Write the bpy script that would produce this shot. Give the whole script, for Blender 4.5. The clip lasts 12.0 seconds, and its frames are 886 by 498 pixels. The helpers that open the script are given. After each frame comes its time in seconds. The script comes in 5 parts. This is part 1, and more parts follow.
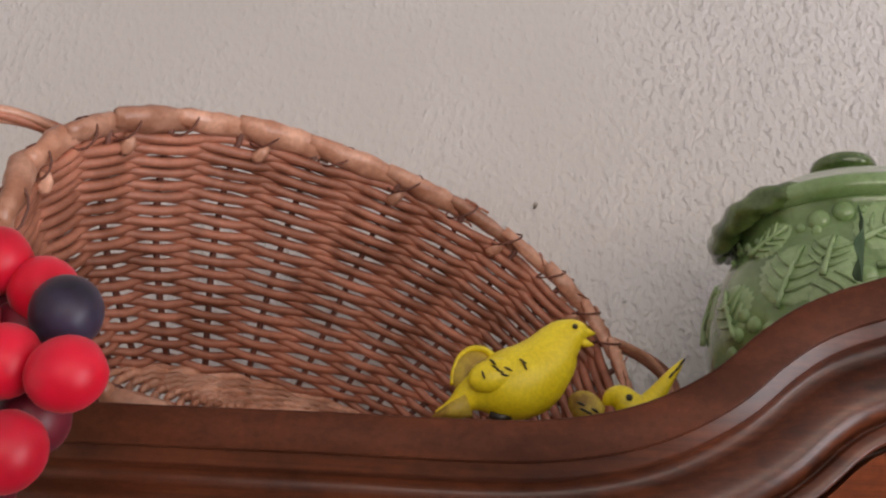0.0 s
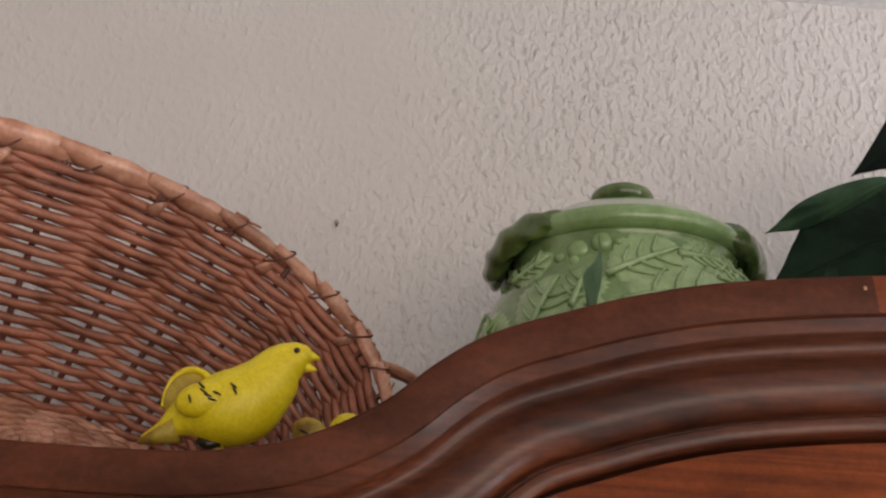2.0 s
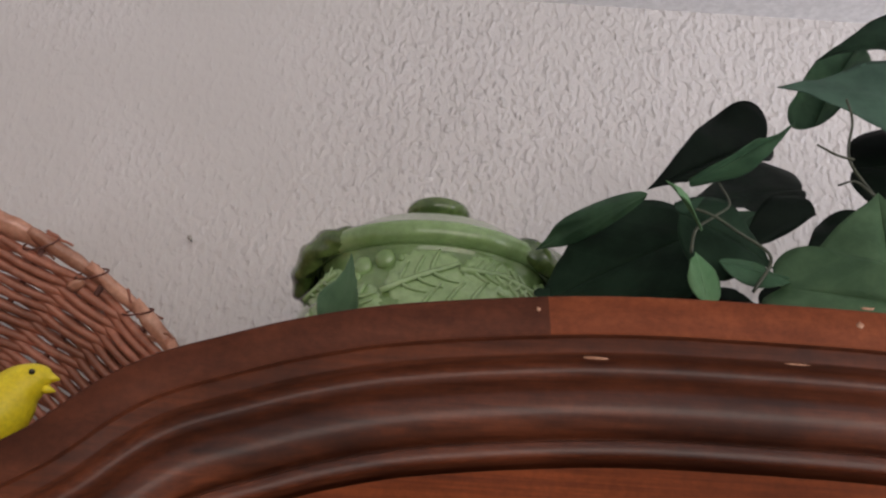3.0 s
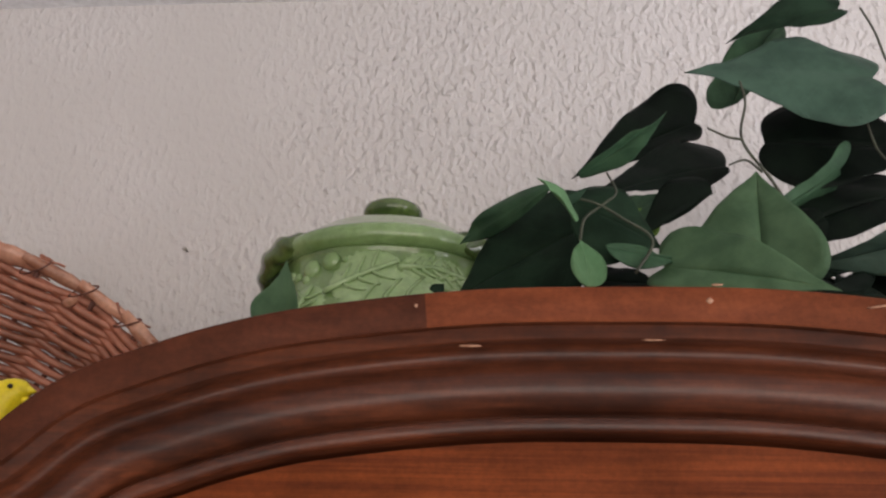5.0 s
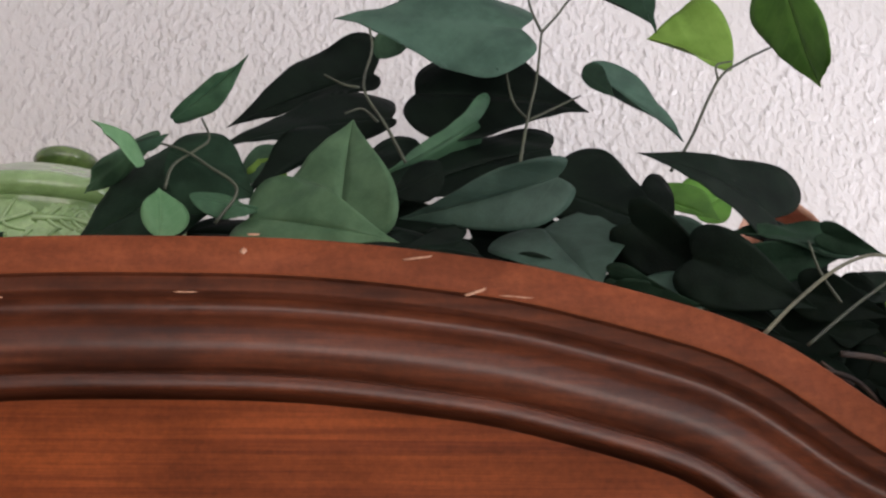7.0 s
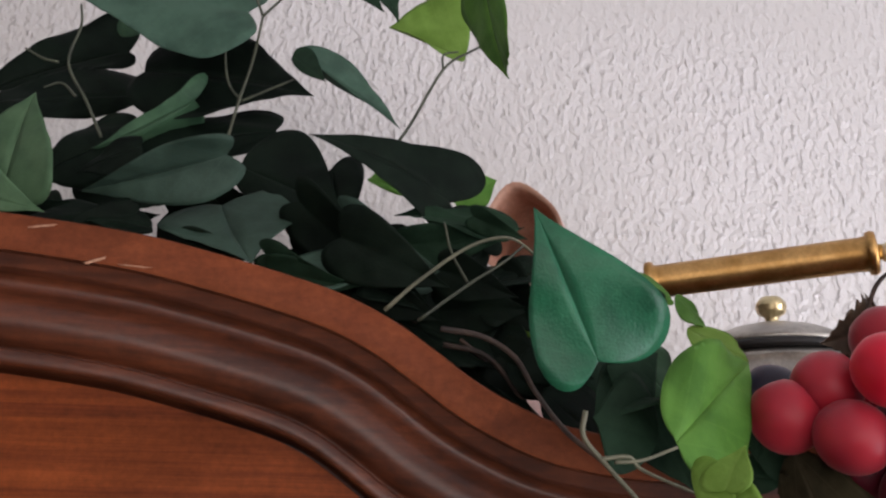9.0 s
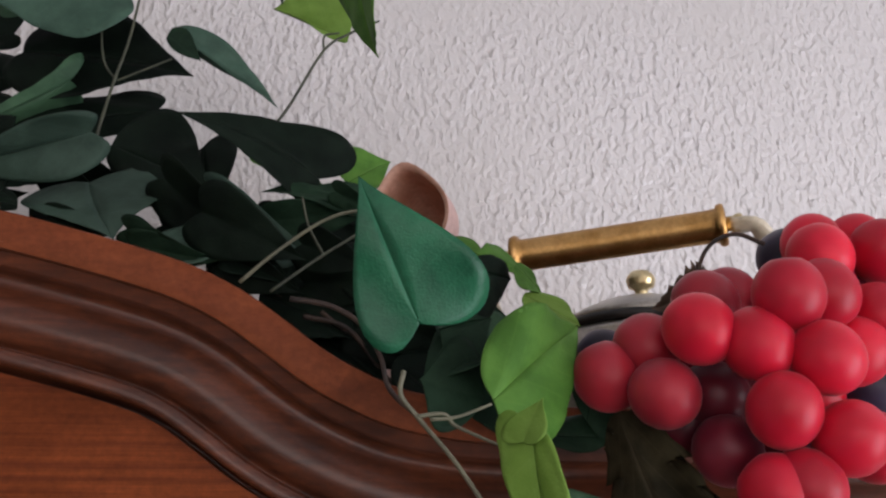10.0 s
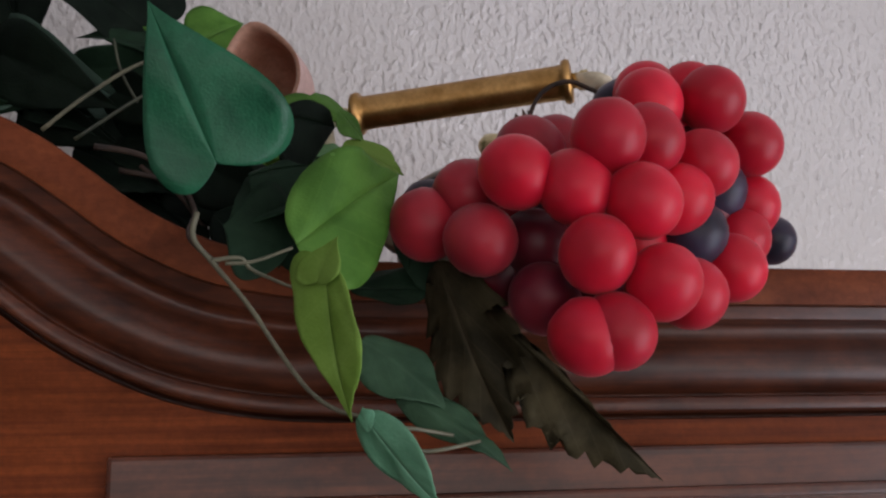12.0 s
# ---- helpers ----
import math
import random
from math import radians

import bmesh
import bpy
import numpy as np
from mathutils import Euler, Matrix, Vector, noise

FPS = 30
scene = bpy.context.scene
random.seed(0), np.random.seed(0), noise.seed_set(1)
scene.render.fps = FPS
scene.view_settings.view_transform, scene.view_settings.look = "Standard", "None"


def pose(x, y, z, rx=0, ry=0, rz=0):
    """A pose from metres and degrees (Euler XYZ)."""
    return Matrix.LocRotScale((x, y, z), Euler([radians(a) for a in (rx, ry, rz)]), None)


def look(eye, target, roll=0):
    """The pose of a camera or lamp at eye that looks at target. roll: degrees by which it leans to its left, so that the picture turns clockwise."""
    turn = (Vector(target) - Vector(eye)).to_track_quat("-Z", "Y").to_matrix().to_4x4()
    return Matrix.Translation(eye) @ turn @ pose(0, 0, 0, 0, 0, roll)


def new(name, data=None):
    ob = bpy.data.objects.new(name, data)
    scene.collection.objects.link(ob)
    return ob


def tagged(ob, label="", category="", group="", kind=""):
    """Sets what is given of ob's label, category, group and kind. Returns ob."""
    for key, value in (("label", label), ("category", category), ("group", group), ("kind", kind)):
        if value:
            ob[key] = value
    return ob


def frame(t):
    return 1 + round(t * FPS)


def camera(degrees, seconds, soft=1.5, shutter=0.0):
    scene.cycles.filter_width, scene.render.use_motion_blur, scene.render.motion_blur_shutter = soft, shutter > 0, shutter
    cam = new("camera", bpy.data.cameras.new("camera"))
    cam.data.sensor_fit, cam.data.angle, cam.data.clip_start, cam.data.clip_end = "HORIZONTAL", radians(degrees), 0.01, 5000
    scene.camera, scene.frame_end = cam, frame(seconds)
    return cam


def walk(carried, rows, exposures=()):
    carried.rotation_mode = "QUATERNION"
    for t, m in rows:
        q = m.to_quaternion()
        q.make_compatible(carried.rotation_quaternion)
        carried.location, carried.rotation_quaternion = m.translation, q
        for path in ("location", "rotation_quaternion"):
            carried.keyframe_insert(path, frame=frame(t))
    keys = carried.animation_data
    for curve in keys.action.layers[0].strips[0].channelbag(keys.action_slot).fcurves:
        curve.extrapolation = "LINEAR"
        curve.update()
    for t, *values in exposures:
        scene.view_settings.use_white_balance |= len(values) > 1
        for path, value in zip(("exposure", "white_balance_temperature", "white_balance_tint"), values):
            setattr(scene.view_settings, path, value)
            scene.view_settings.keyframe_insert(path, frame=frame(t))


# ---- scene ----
cam = camera(49.0, 12.0, soft=2.3)
PATH = [
    (0, (0.028, 0.011, 1.867), (-0.093, 1.881, 2.566), 3.1),
    (0.5, (0.042, 0.019, 1.873), (0.0, 1.89, 2.578), 3.7),
    (1, (0.049, 0.02, 1.876), (0.018, 1.888, 2.589), 3.5),
    (1.5, (0.051, 0.016, 1.874), (0.034, 1.883, 2.591), 4.2),
    (2, (0.132, 0.033, 1.883), (0.184, 1.89, 2.624), 3.6),
    (2.5, (0.234, 0.049, 1.899), (0.306, 1.905, 2.64), 3.2),
    (3, (0.291, 0.032, 1.901), (0.277, 1.885, 2.653), 4.0),
    (3.2, (0.308, 0.02, 1.902), (0.224, 1.873, 2.649), 4.5),
    (4.8, (0.377, -0.014, 1.9), (0.185, 1.841, 2.623), 2.4),
    (5, (0.382, -0.015, 1.898), (0.22, 1.849, 2.604), 1.5),
    (5.5, (0.4, -0.008, 1.901), (0.356, 1.878, 2.565), -0.5),
    (6, (0.431, -0.005, 1.906), (0.406, 1.883, 2.566), 0.3),
    (6.5, (0.507, 0.018, 1.903), (0.508, 1.913, 2.543), 0.0),
    (7, (0.556, 0.016, 1.902), (0.572, 1.911, 2.541), 0.3),
    (7.5, (0.609, 0.01, 1.899), (0.651, 1.904, 2.539), 0.9),
    (7.7, (0.629, 0.006, 1.897), (0.67, 1.903, 2.529), 1.2),
    (9.3, (0.724, -0.007, 1.89), (0.827, 1.891, 2.512), 1.2),
    (9.5, (0.732, -0.011, 1.889), (0.842, 1.889, 2.505), 1.1),
    (10, (0.762, -0.015, 1.878), (0.945, 1.88, 2.49), 0.0),
    (10.5, (0.791, -0.02, 1.871), (1.071, 1.874, 2.447), -0.8),
    (11, (0.81, -0.012, 1.867), (1.124, 1.895, 2.383), -1.1),
    (11.5, (0.815, 0.006, 1.863), (1.188, 1.921, 2.303), -1.4),
    (12, (0.802, 0.007, 1.863), (1.182, 1.928, 2.27), -1.2),
]
EXPOSURES = [(0.0, -0.20, 6950, 17), (1.0, -0.34, 7150, 16), (1.5, -0.36, 7200, 16), (2.5, -0.40, 6850, 17), (3.0, -0.42, 6700, 17), (5.0, -0.3, 6850, 17), (5.5, 0.0, 6650, 17), (7.5, 0.0, 6550, 17), (9.5, -0.54, 6500, 18), (10.5, -0.62, 6450, 18), (11.2, -0.66, 6450, 18), (12.0, -1.10, 6450, 18)]
walk(cam, [(t, look(eye, target, roll)) for t, eye, target, roll in PATH], EXPOSURES)

# ---- light ----
world = bpy.data.worlds.new("world")
scene.world = world
world.use_nodes = True
wn = world.node_tree.nodes
sky = wn.new("ShaderNodeTexSky")
sky.sky_type = "NISHITA"
sky.sun_disc = False
sky.sun_elevation = radians(35)
sky.sun_rotation = radians(140)
wn["Background"].inputs["Strength"].default_value = 0.12
world.node_tree.links.new(sky.outputs["Color"], wn["Background"].inputs["Color"])


def area_lamp(name, where, target, width, height, watts, colour):
    data = bpy.data.lights.new(name, "AREA")
    data.shape = "RECTANGLE"
    data.size, data.size_y = width, height
    data.energy, data.color = watts, colour
    ob = new(name, data)
    ob.matrix_world = look(where, target)
    return ob


# daylight in the opening of the window of the right wall
area_lamp("window_light", (2.88, -1.0, 1.06), (0.6, -0.6, 1.5), 1.65, 2.00, 92, (0.88, 0.925, 1.0))
# added front fill behind the camera; no window is known there
area_lamp("front_fill_light", (1.05, -2.38, 1.79), (0.9, 0.8, 1.6), 3.25, 1.14, 32, (1.0, 0.97, 0.94))


# ---- materials ----
def shader(name):
    m = bpy.data.materials.new(name)
    m.use_nodes = True
    return m, m.node_tree.nodes, m.node_tree.links, m.node_tree.nodes["Principled BSDF"]


def add(nodes, kind, **values):
    n = nodes.new(kind)
    for key, value in values.items():
        n.inputs[key.replace("_", " ")].default_value = value
    return n


def coords(nodes, links, scale, kind="Object", turn=(0, 0, 0)):
    t = nodes.new("ShaderNodeTexCoord")
    m = nodes.new("ShaderNodeMapping")
    m.inputs["Scale"].default_value = scale
    m.inputs["Rotation"].default_value = turn
    links.new(t.outputs[kind], m.inputs["Vector"])
    return m.outputs["Vector"]


def ramp(nodes, links, source, stops):
    r = nodes.new("ShaderNodeValToRGB")
    e = r.color_ramp.elements
    while len(e) < len(stops):
        e.new(0.5)
    for k, (p, c) in enumerate(stops):
        e[k].position, e[k].color = p, (*c, 1) if len(c) == 3 else c
    r.color_ramp.interpolation = "EASE"
    links.new(source, r.inputs["Fac"])
    return r.outputs["Color"]


def mix(nodes, links, factor, a, b, blend="MIX"):
    n = nodes.new("ShaderNodeMix")
    n.data_type, n.blend_type = "RGBA", blend
    for value, slot in ((factor, 0), (a, 6), (b, 7)):
        if hasattr(value, "is_linked"):
            links.new(value, n.inputs[slot])
        elif slot == 0:
            n.inputs[0].default_value = value
        else:
            n.inputs[slot].default_value = (*value, 1)
    return n.outputs[2]


def bump(nodes, links, height, bsdf, strength, distance, under=None):
    b = add(nodes, "ShaderNodeBump", Strength=strength, Distance=distance)
    links.new(height, b.inputs["Height"])
    if under:
        links.new(under.outputs["Normal"], b.inputs["Normal"])
    links.new(b.outputs["Normal"], bsdf.inputs["Normal"])
    return b


def mottled(name, dark, light, rough=0.5, scale=40, fine=300, bump_mm=0.2, metal=0.0, coat=0.0, per_piece=0.0, sheen=0.0, grit=0.12):
    """A surface with stains at one scale and grain at a finer one."""
    m, nodes, links, b = shader(name)
    v = coords(nodes, links, (1, 1, 1))
    big = add(nodes, "ShaderNodeTexNoise", Scale=scale, Detail=4, Roughness=0.6)
    small = add(nodes, "ShaderNodeTexNoise", Scale=fine, Detail=3, Roughness=0.6)
    links.new(v, big.inputs["Vector"])
    links.new(v, small.inputs["Vector"])
    col = ramp(nodes, links, big.outputs["Fac"], [(0.3, dark), (0.7, light)])
    grain = ramp(nodes, links, small.outputs["Fac"], [(0.25, (1 - grit,) * 3), (0.75, (1 + 0.6 * grit,) * 3)])
    col = mix(nodes, links, 1.0, col, grain, "MULTIPLY")
    if per_piece:
        info = nodes.new("ShaderNodeObjectInfo")
        tone = ramp(nodes, links, info.outputs["Random"], [(0.0, (1 - per_piece,) * 3), (1.0, (1 + per_piece,) * 3)])
        col = mix(nodes, links, 1.0, col, tone, "MULTIPLY")
    links.new(col, b.inputs["Base Color"])
    b.inputs["Roughness"].default_value = rough
    b.inputs["Metallic"].default_value = metal
    b.inputs["Coat Weight"].default_value = coat
    b.inputs["Coat Roughness"].default_value = 0.12
    b.inputs["Sheen Weight"].default_value = sheen
    if bump_mm:
        bump(nodes, links, small.outputs["Fac"], b, 0.35, bump_mm / 1000)
    return m


def plaster():
    """Off-white wall paint over a sprayed, trowelled texture whose drops run a little downwards."""
    m, nodes, links, b = shader("wall_plaster")
    v = coords(nodes, links, (1, 1, 0.70))
    warp = add(nodes, "ShaderNodeTexNoise", Scale=40, Detail=1)
    links.new(v, warp.inputs["Vector"])
    shift = mix(nodes, links, 0.006, v, warp.outputs["Color"], "ADD")
    drops = add(nodes, "ShaderNodeTexNoise", Scale=136, Detail=1.6, Roughness=0.45)
    links.new(shift, drops.inputs["Vector"])
    where = add(nodes, "ShaderNodeTexNoise", Scale=3.2, Detail=2)
    links.new(coords(nodes, links, (1, 1, 1)), where.inputs["Vector"])
    high = ramp(nodes, links, drops.outputs["Fac"], [(0.38, (0, 0, 0)), (0.56, (0.35,) * 3), (0.76, (1, 1, 1))])
    amount = ramp(nodes, links, where.outputs["Fac"], [(0.32, (0.35,) * 3), (0.62, (1, 1, 1))])
    # the spray lies thin at the left end of the wall
    place = nodes.new("ShaderNodeSeparateXYZ")
    links.new(coords(nodes, links, (1, 1, 1)), place.inputs[0])
    thin = ramp(nodes, links, place.outputs[0], [(0.02, (0.72,) * 3), (0.30, (1, 1, 1))])
    amount = mix(nodes, links, 1.0, amount, thin, "MULTIPLY")
    high = mix(nodes, links, 1.0, high, amount, "MULTIPLY")
    fine = add(nodes, "ShaderNodeTexNoise", Scale=420, Detail=3)
    links.new(coords(nodes, links, (1, 1, 1)), fine.inputs["Vector"])
    tint = ramp(nodes, links, where.outputs["Fac"], [(0.3, (0.66, 0.63, 0.60)), (0.7, (0.72, 0.69, 0.67))])
    links.new(tint, b.inputs["Base Color"])
    b.inputs["Roughness"].default_value = 0.19
    b.inputs["Specular IOR Level"].default_value = 0.75
    under = add(nodes, "ShaderNodeBump", Strength=0.25, Distance=0.0004)
    links.new(fine.outputs["Fac"], under.inputs["Height"])
    bump(nodes, links, high, b, 0.9, 0.0036, under)
    return m


def wood(name, dark, light, rough, along=(2.2, 70, 70), wear=0.5, coat=0.0, shine=0.12):
    """Stained wood with grain along one way, dark glaze in patches and a waxed gloss."""
    m, nodes, links, b = shader(name)
    grain = add(nodes, "ShaderNodeTexNoise", Scale=4.0, Detail=6, Roughness=0.65)
    links.new(coords(nodes, links, along), grain.inputs["Vector"])
    glaze = add(nodes, "ShaderNodeTexNoise", Scale=13.0, Detail=6, Roughness=0.68)
    links.new(coords(nodes, links, (1, 1, 2.0)), glaze.inputs["Vector"])
    pores = add(nodes, "ShaderNodeTexNoise", Scale=14.0, Detail=3, Roughness=0.7)
    links.new(coords(nodes, links, (along[0] * 3, along[1] * 2, along[2] * 2)), pores.inputs["Vector"])
    col = ramp(nodes, links, grain.outputs["Fac"], [(0.25, dark), (0.75, light)])
    tone = ramp(nodes, links, glaze.outputs["Fac"], [(0.3, (1 - wear,) * 3), (0.65, (1.1,) * 3)])
    col = mix(nodes, links, 1.0, col, tone, "MULTIPLY")
    pore = ramp(nodes, links, pores.outputs["Fac"], [(0.3, (0.6,) * 3), (0.5, (1, 1, 1))])
    col = mix(nodes, links, 0.3, col, pore, "MULTIPLY")
    dust = add(nodes, "ShaderNodeTexNoise", Scale=260, Detail=3, Roughness=0.7)
    links.new(coords(nodes, links, (1, 1, 1)), dust.inputs["Vector"])
    col = mix(nodes, links, 1.0, col, ramp(nodes, links, dust.outputs["Fac"], [(0.3, (0.88,) * 3), (0.7, (1.1,) * 3)]), "MULTIPLY")
    links.new(col, b.inputs["Base Color"])
    b.inputs["Specular IOR Level"].default_value = shine
    b.inputs["Coat Weight"].default_value = coat
    b.inputs["Coat Roughness"].default_value = 0.28
    gloss = ramp(nodes, links, glaze.outputs["Fac"], [(0.3, (rough + 0.12,) * 3), (0.7, (rough - 0.05,) * 3)])
    links.new(gloss, b.inputs["Roughness"])
    bump(nodes, links, pores.outputs["Fac"], b, 0.08, 0.0003)
    return m


WALL = plaster()
CEILING = mottled("ceiling_paint", (0.88, 0.88, 0.89), (0.92, 0.92, 0.93), 0.7, 3, 160, 0.5)
# the floor is unseen; its tone is set for the light it bounces up
FLOOR = mottled("floor_bounce", (0.13, 0.115, 0.095), (0.21, 0.185, 0.155), 0.9, 6, 300, 1.0)
WOOD = wood("mahogany", (0.055, 0.0155, 0.0072), (0.128, 0.035, 0.0142), 0.36, wear=0.6, coat=0.52, shine=0.18)
FASCIA = wood("fascia_mahogany", (0.155, 0.038, 0.0140), (0.205, 0.054, 0.0195), 0.46, along=(7, 26, 26), wear=0.3)
# darker board whose colour also holds the light's fall-off to the left
FASCIA_DARK = wood("fascia_dark", (0.070, 0.0200, 0.0098), (0.106, 0.0310, 0.0140), 0.46, along=(7, 26, 26), wear=0.42)
PANEL = wood("panel_mahogany", (0.095, 0.018, 0.0042), (0.210, 0.045, 0.0090), 0.48, along=(1.2, 90, 60), wear=0.35)
GLAZE_PALE = mottled("green_glaze_thin", (0.24, 0.37, 0.155), (0.33, 0.47, 0.225), 0.22, 40, 200, 0.1, coat=0.5)
GLAZE = mottled("green_glaze", (0.180, 0.30, 0.105), (0.27, 0.41, 0.175), 0.20, 30, 200, 0.15, coat=0.6)
GLAZE_DARK = mottled("green_glaze_pooled", (0.045, 0.085, 0.020), (0.13, 0.20, 0.055), 0.2, 60, 260, 0.2, coat=0.6)
GLAZE_BODY = mottled("green_glaze_ground", (0.105, 0.185, 0.055), (0.20, 0.32, 0.12), 0.2, 30, 200, 0.15, coat=0.6)
FASCIA_MID = wood("fascia_middling", (0.138, 0.0345, 0.0128), (0.185, 0.0495, 0.0180), 0.46, along=(7, 26, 26), wear=0.35)


def leaf_cloth(name, deep, light, vein, rough=0.6, shine=0.0):
    """Printed cloth leaf: paler veins along the leaf's own length, mottled dye, a little sheen."""
    m, nodes, links, b = shader(name)
    uv = nodes.new("ShaderNodeUVMap")
    split = nodes.new("ShaderNodeSeparateXYZ")
    links.new(uv.outputs["UV"], split.inputs[0])

    def maths(op, a, c=None):
        n = nodes.new("ShaderNodeMath")
        n.operation = op
        for k, value in enumerate((a, c)):
            if value is None:
                continue
            if hasattr(value, "is_linked"):
                links.new(value, n.inputs[k])
            else:
                n.inputs[k].default_value = value
        return n.outputs[0]

    side = maths("ABSOLUTE", split.outputs[0])
    rise = maths("SUBTRACT", split.outputs[1], maths("MULTIPLY", side, 0.28))
    wave = maths("ABSOLUTE", maths("SINE", maths("MULTIPLY", rise, 15.0)))
    ribs = ramp(nodes, links, wave, [(0.0, (1, 1, 1)), (0.10, (0.25,) * 3), (0.22, (0, 0, 0))])
    mid = ramp(nodes, links, side, [(0.0, (1, 1, 1)), (0.035, (0.8,) * 3), (0.08, (0, 0, 0))])
    lines = mix(nodes, links, 1.0, ribs, mid, "LIGHTEN")
    dye = add(nodes, "ShaderNodeTexNoise", Scale=45, Detail=4, Roughness=0.6)
    links.new(coords(nodes, links, (1, 1, 1)), dye.inputs["Vector"])
    cloth = add(nodes, "ShaderNodeTexNoise", Scale=900, Detail=2)
    links.new(coords(nodes, links, (1, 1, 1)), cloth.inputs["Vector"])
    col = ramp(nodes, links, dye.outputs["Fac"], [(0.3, deep), (0.7, light)])
    info = nodes.new("ShaderNodeObjectInfo")
    tone = ramp(nodes, links, info.outputs["Random"], [(0.0, (0.8,) * 3), (1.0, (1.2,) * 3)])
    col = mix(nodes, links, 1.0, col, tone, "MULTIPLY")
    half = nodes.new("ShaderNodeMath")
    half.operation = "MULTIPLY"
    links.new(lines, half.inputs[0])
    half.inputs[1].default_value = 0.16
    col = mix(nodes, links, half.outputs[0], col, vein)
    links.new(col, b.inputs["Base Color"])
    b.inputs["Roughness"].default_value = rough
    b.inputs["Specular IOR Level"].default_value = shine or (0.07 if deep[1] < 0.03 else 0.20)
    under = add(nodes, "ShaderNodeBump", Strength=0.5, Distance=0.0004)
    links.new(cloth.outputs["Fac"], under.inputs["Height"])
    bump(nodes, links, lines, b, -0.8, 0.0010, under)
    return m


LEAF = {
    "teal": leaf_cloth("leaf_teal", (0.026, 0.058, 0.040), (0.048, 0.096, 0.066), (0.075, 0.125, 0.095)),
    "bigteal": leaf_cloth("leaf_bright_teal", (0.006, 0.060, 0.028), (0.016, 0.118, 0.056), (0.04, 0.17, 0.09), 0.36, 0.28),
    "mid": leaf_cloth("leaf_mid_green", (0.022, 0.058, 0.030), (0.048, 0.110, 0.056), (0.085, 0.15, 0.09)),
    # dark and black: shade on undersides and inner leaves put into the colour
    "dark": leaf_cloth("leaf_dark_green_shaded", (0.0075, 0.018, 0.010), (0.017, 0.040, 0.022), (0.028, 0.055, 0.032)),
    "black": leaf_cloth("leaf_shaded_black", (0.0029, 0.0060, 0.0040), (0.0072, 0.0140, 0.0088), (0.011, 0.020, 0.013)),
    "slate": leaf_cloth("leaf_slate_green", (0.024, 0.048, 0.034), (0.048, 0.088, 0.064), (0.07, 0.115, 0.09)),
    "green": leaf_cloth("leaf_green", (0.052, 0.112, 0.054), (0.095, 0.178, 0.090), (0.09, 0.17, 0.08)),
    "fresh": leaf_cloth("leaf_fresh_green", (0.08, 0.19, 0.08), (0.13, 0.26, 0.125), (0.18, 0.32, 0.17)),
    "leafgreen": leaf_cloth("leaf_bright_green", (0.045, 0.13, 0.016), (0.085, 0.21, 0.032), (0.15, 0.29, 0.06)),
    "lime": leaf_cloth("leaf_lime", (0.11, 0.21, 0.026), (0.165, 0.29, 0.05), (0.22, 0.34, 0.08)),
    "mint": leaf_cloth("leaf_mint", (0.07, 0.22, 0.12), (0.14, 0.34, 0.21), (0.3, 0.5, 0.36)),
    "olive": leaf_cloth("leaf_dried_olive", (0.020, 0.017, 0.009), (0.060, 0.050, 0.026), (0.14, 0.11, 0.07), 0.65),
    "brown": leaf_cloth("leaf_dried_brown", (0.06, 0.040, 0.026), (0.13, 0.09, 0.06), (0.18, 0.13, 0.09), 0.65),
}
STEM = mottled("stem_green", (0.032, 0.038, 0.024), (0.065, 0.074, 0.042), 0.5, 60, 500, 0.2)
STEM_PALE = mottled("stem_pale", (0.095, 0.095, 0.060), (0.15, 0.145, 0.090), 0.5, 60, 500, 0.2)
TWIG = mottled("twig_brown", (0.018, 0.011, 0.008), (0.06, 0.035, 0.022), 0.7, 80, 500, 0.4)


def grape_skin(name, low, high):
    """Frosted soft plastic, a little translucent, clouded towards the stalk."""
    m, nodes, links, b = shader(name)
    cloud = add(nodes, "ShaderNodeTexNoise", Scale=38, Detail=3)
    links.new(coords(nodes, links, (1, 1, 1)), cloud.inputs["Vector"])
    info = nodes.new("ShaderNodeObjectInfo")
    col = ramp(nodes, links, cloud.outputs["Fac"], [(0.3, low), (0.7, high)])
    tone = ramp(nodes, links, info.outputs["Random"], [(0.0, (0.75, 0.75, 0.78)), (1.0, (1.15,) * 3)])
    col = mix(nodes, links, 1.0, col, tone, "MULTIPLY")
    links.new(col, b.inputs["Base Color"])
    b.inputs["Roughness"].default_value = 0.40
    b.inputs["Sheen Weight"].default_value = 0.10
    b.inputs["Sheen Roughness"].default_value = 0.45
    b.inputs["Sheen Tint"].default_value = (1.0, 0.72, 0.76, 1)
    b.inputs["Subsurface Weight"].default_value = 0.45
    b.inputs["Subsurface Radius"].default_value = (0.006, 0.001, 0.001)
    b.inputs["Subsurface Scale"].default_value = 1.0
    b.inputs["Specular IOR Level"].default_value = 0.3
    fine = add(nodes, "ShaderNodeTexNoise", Scale=700, Detail=2)
    links.new(coords(nodes, links, (1, 1, 1)), fine.inputs["Vector"])
    bump(nodes, links, fine.outputs["Fac"], b, 0.1, 0.0001)
    return m


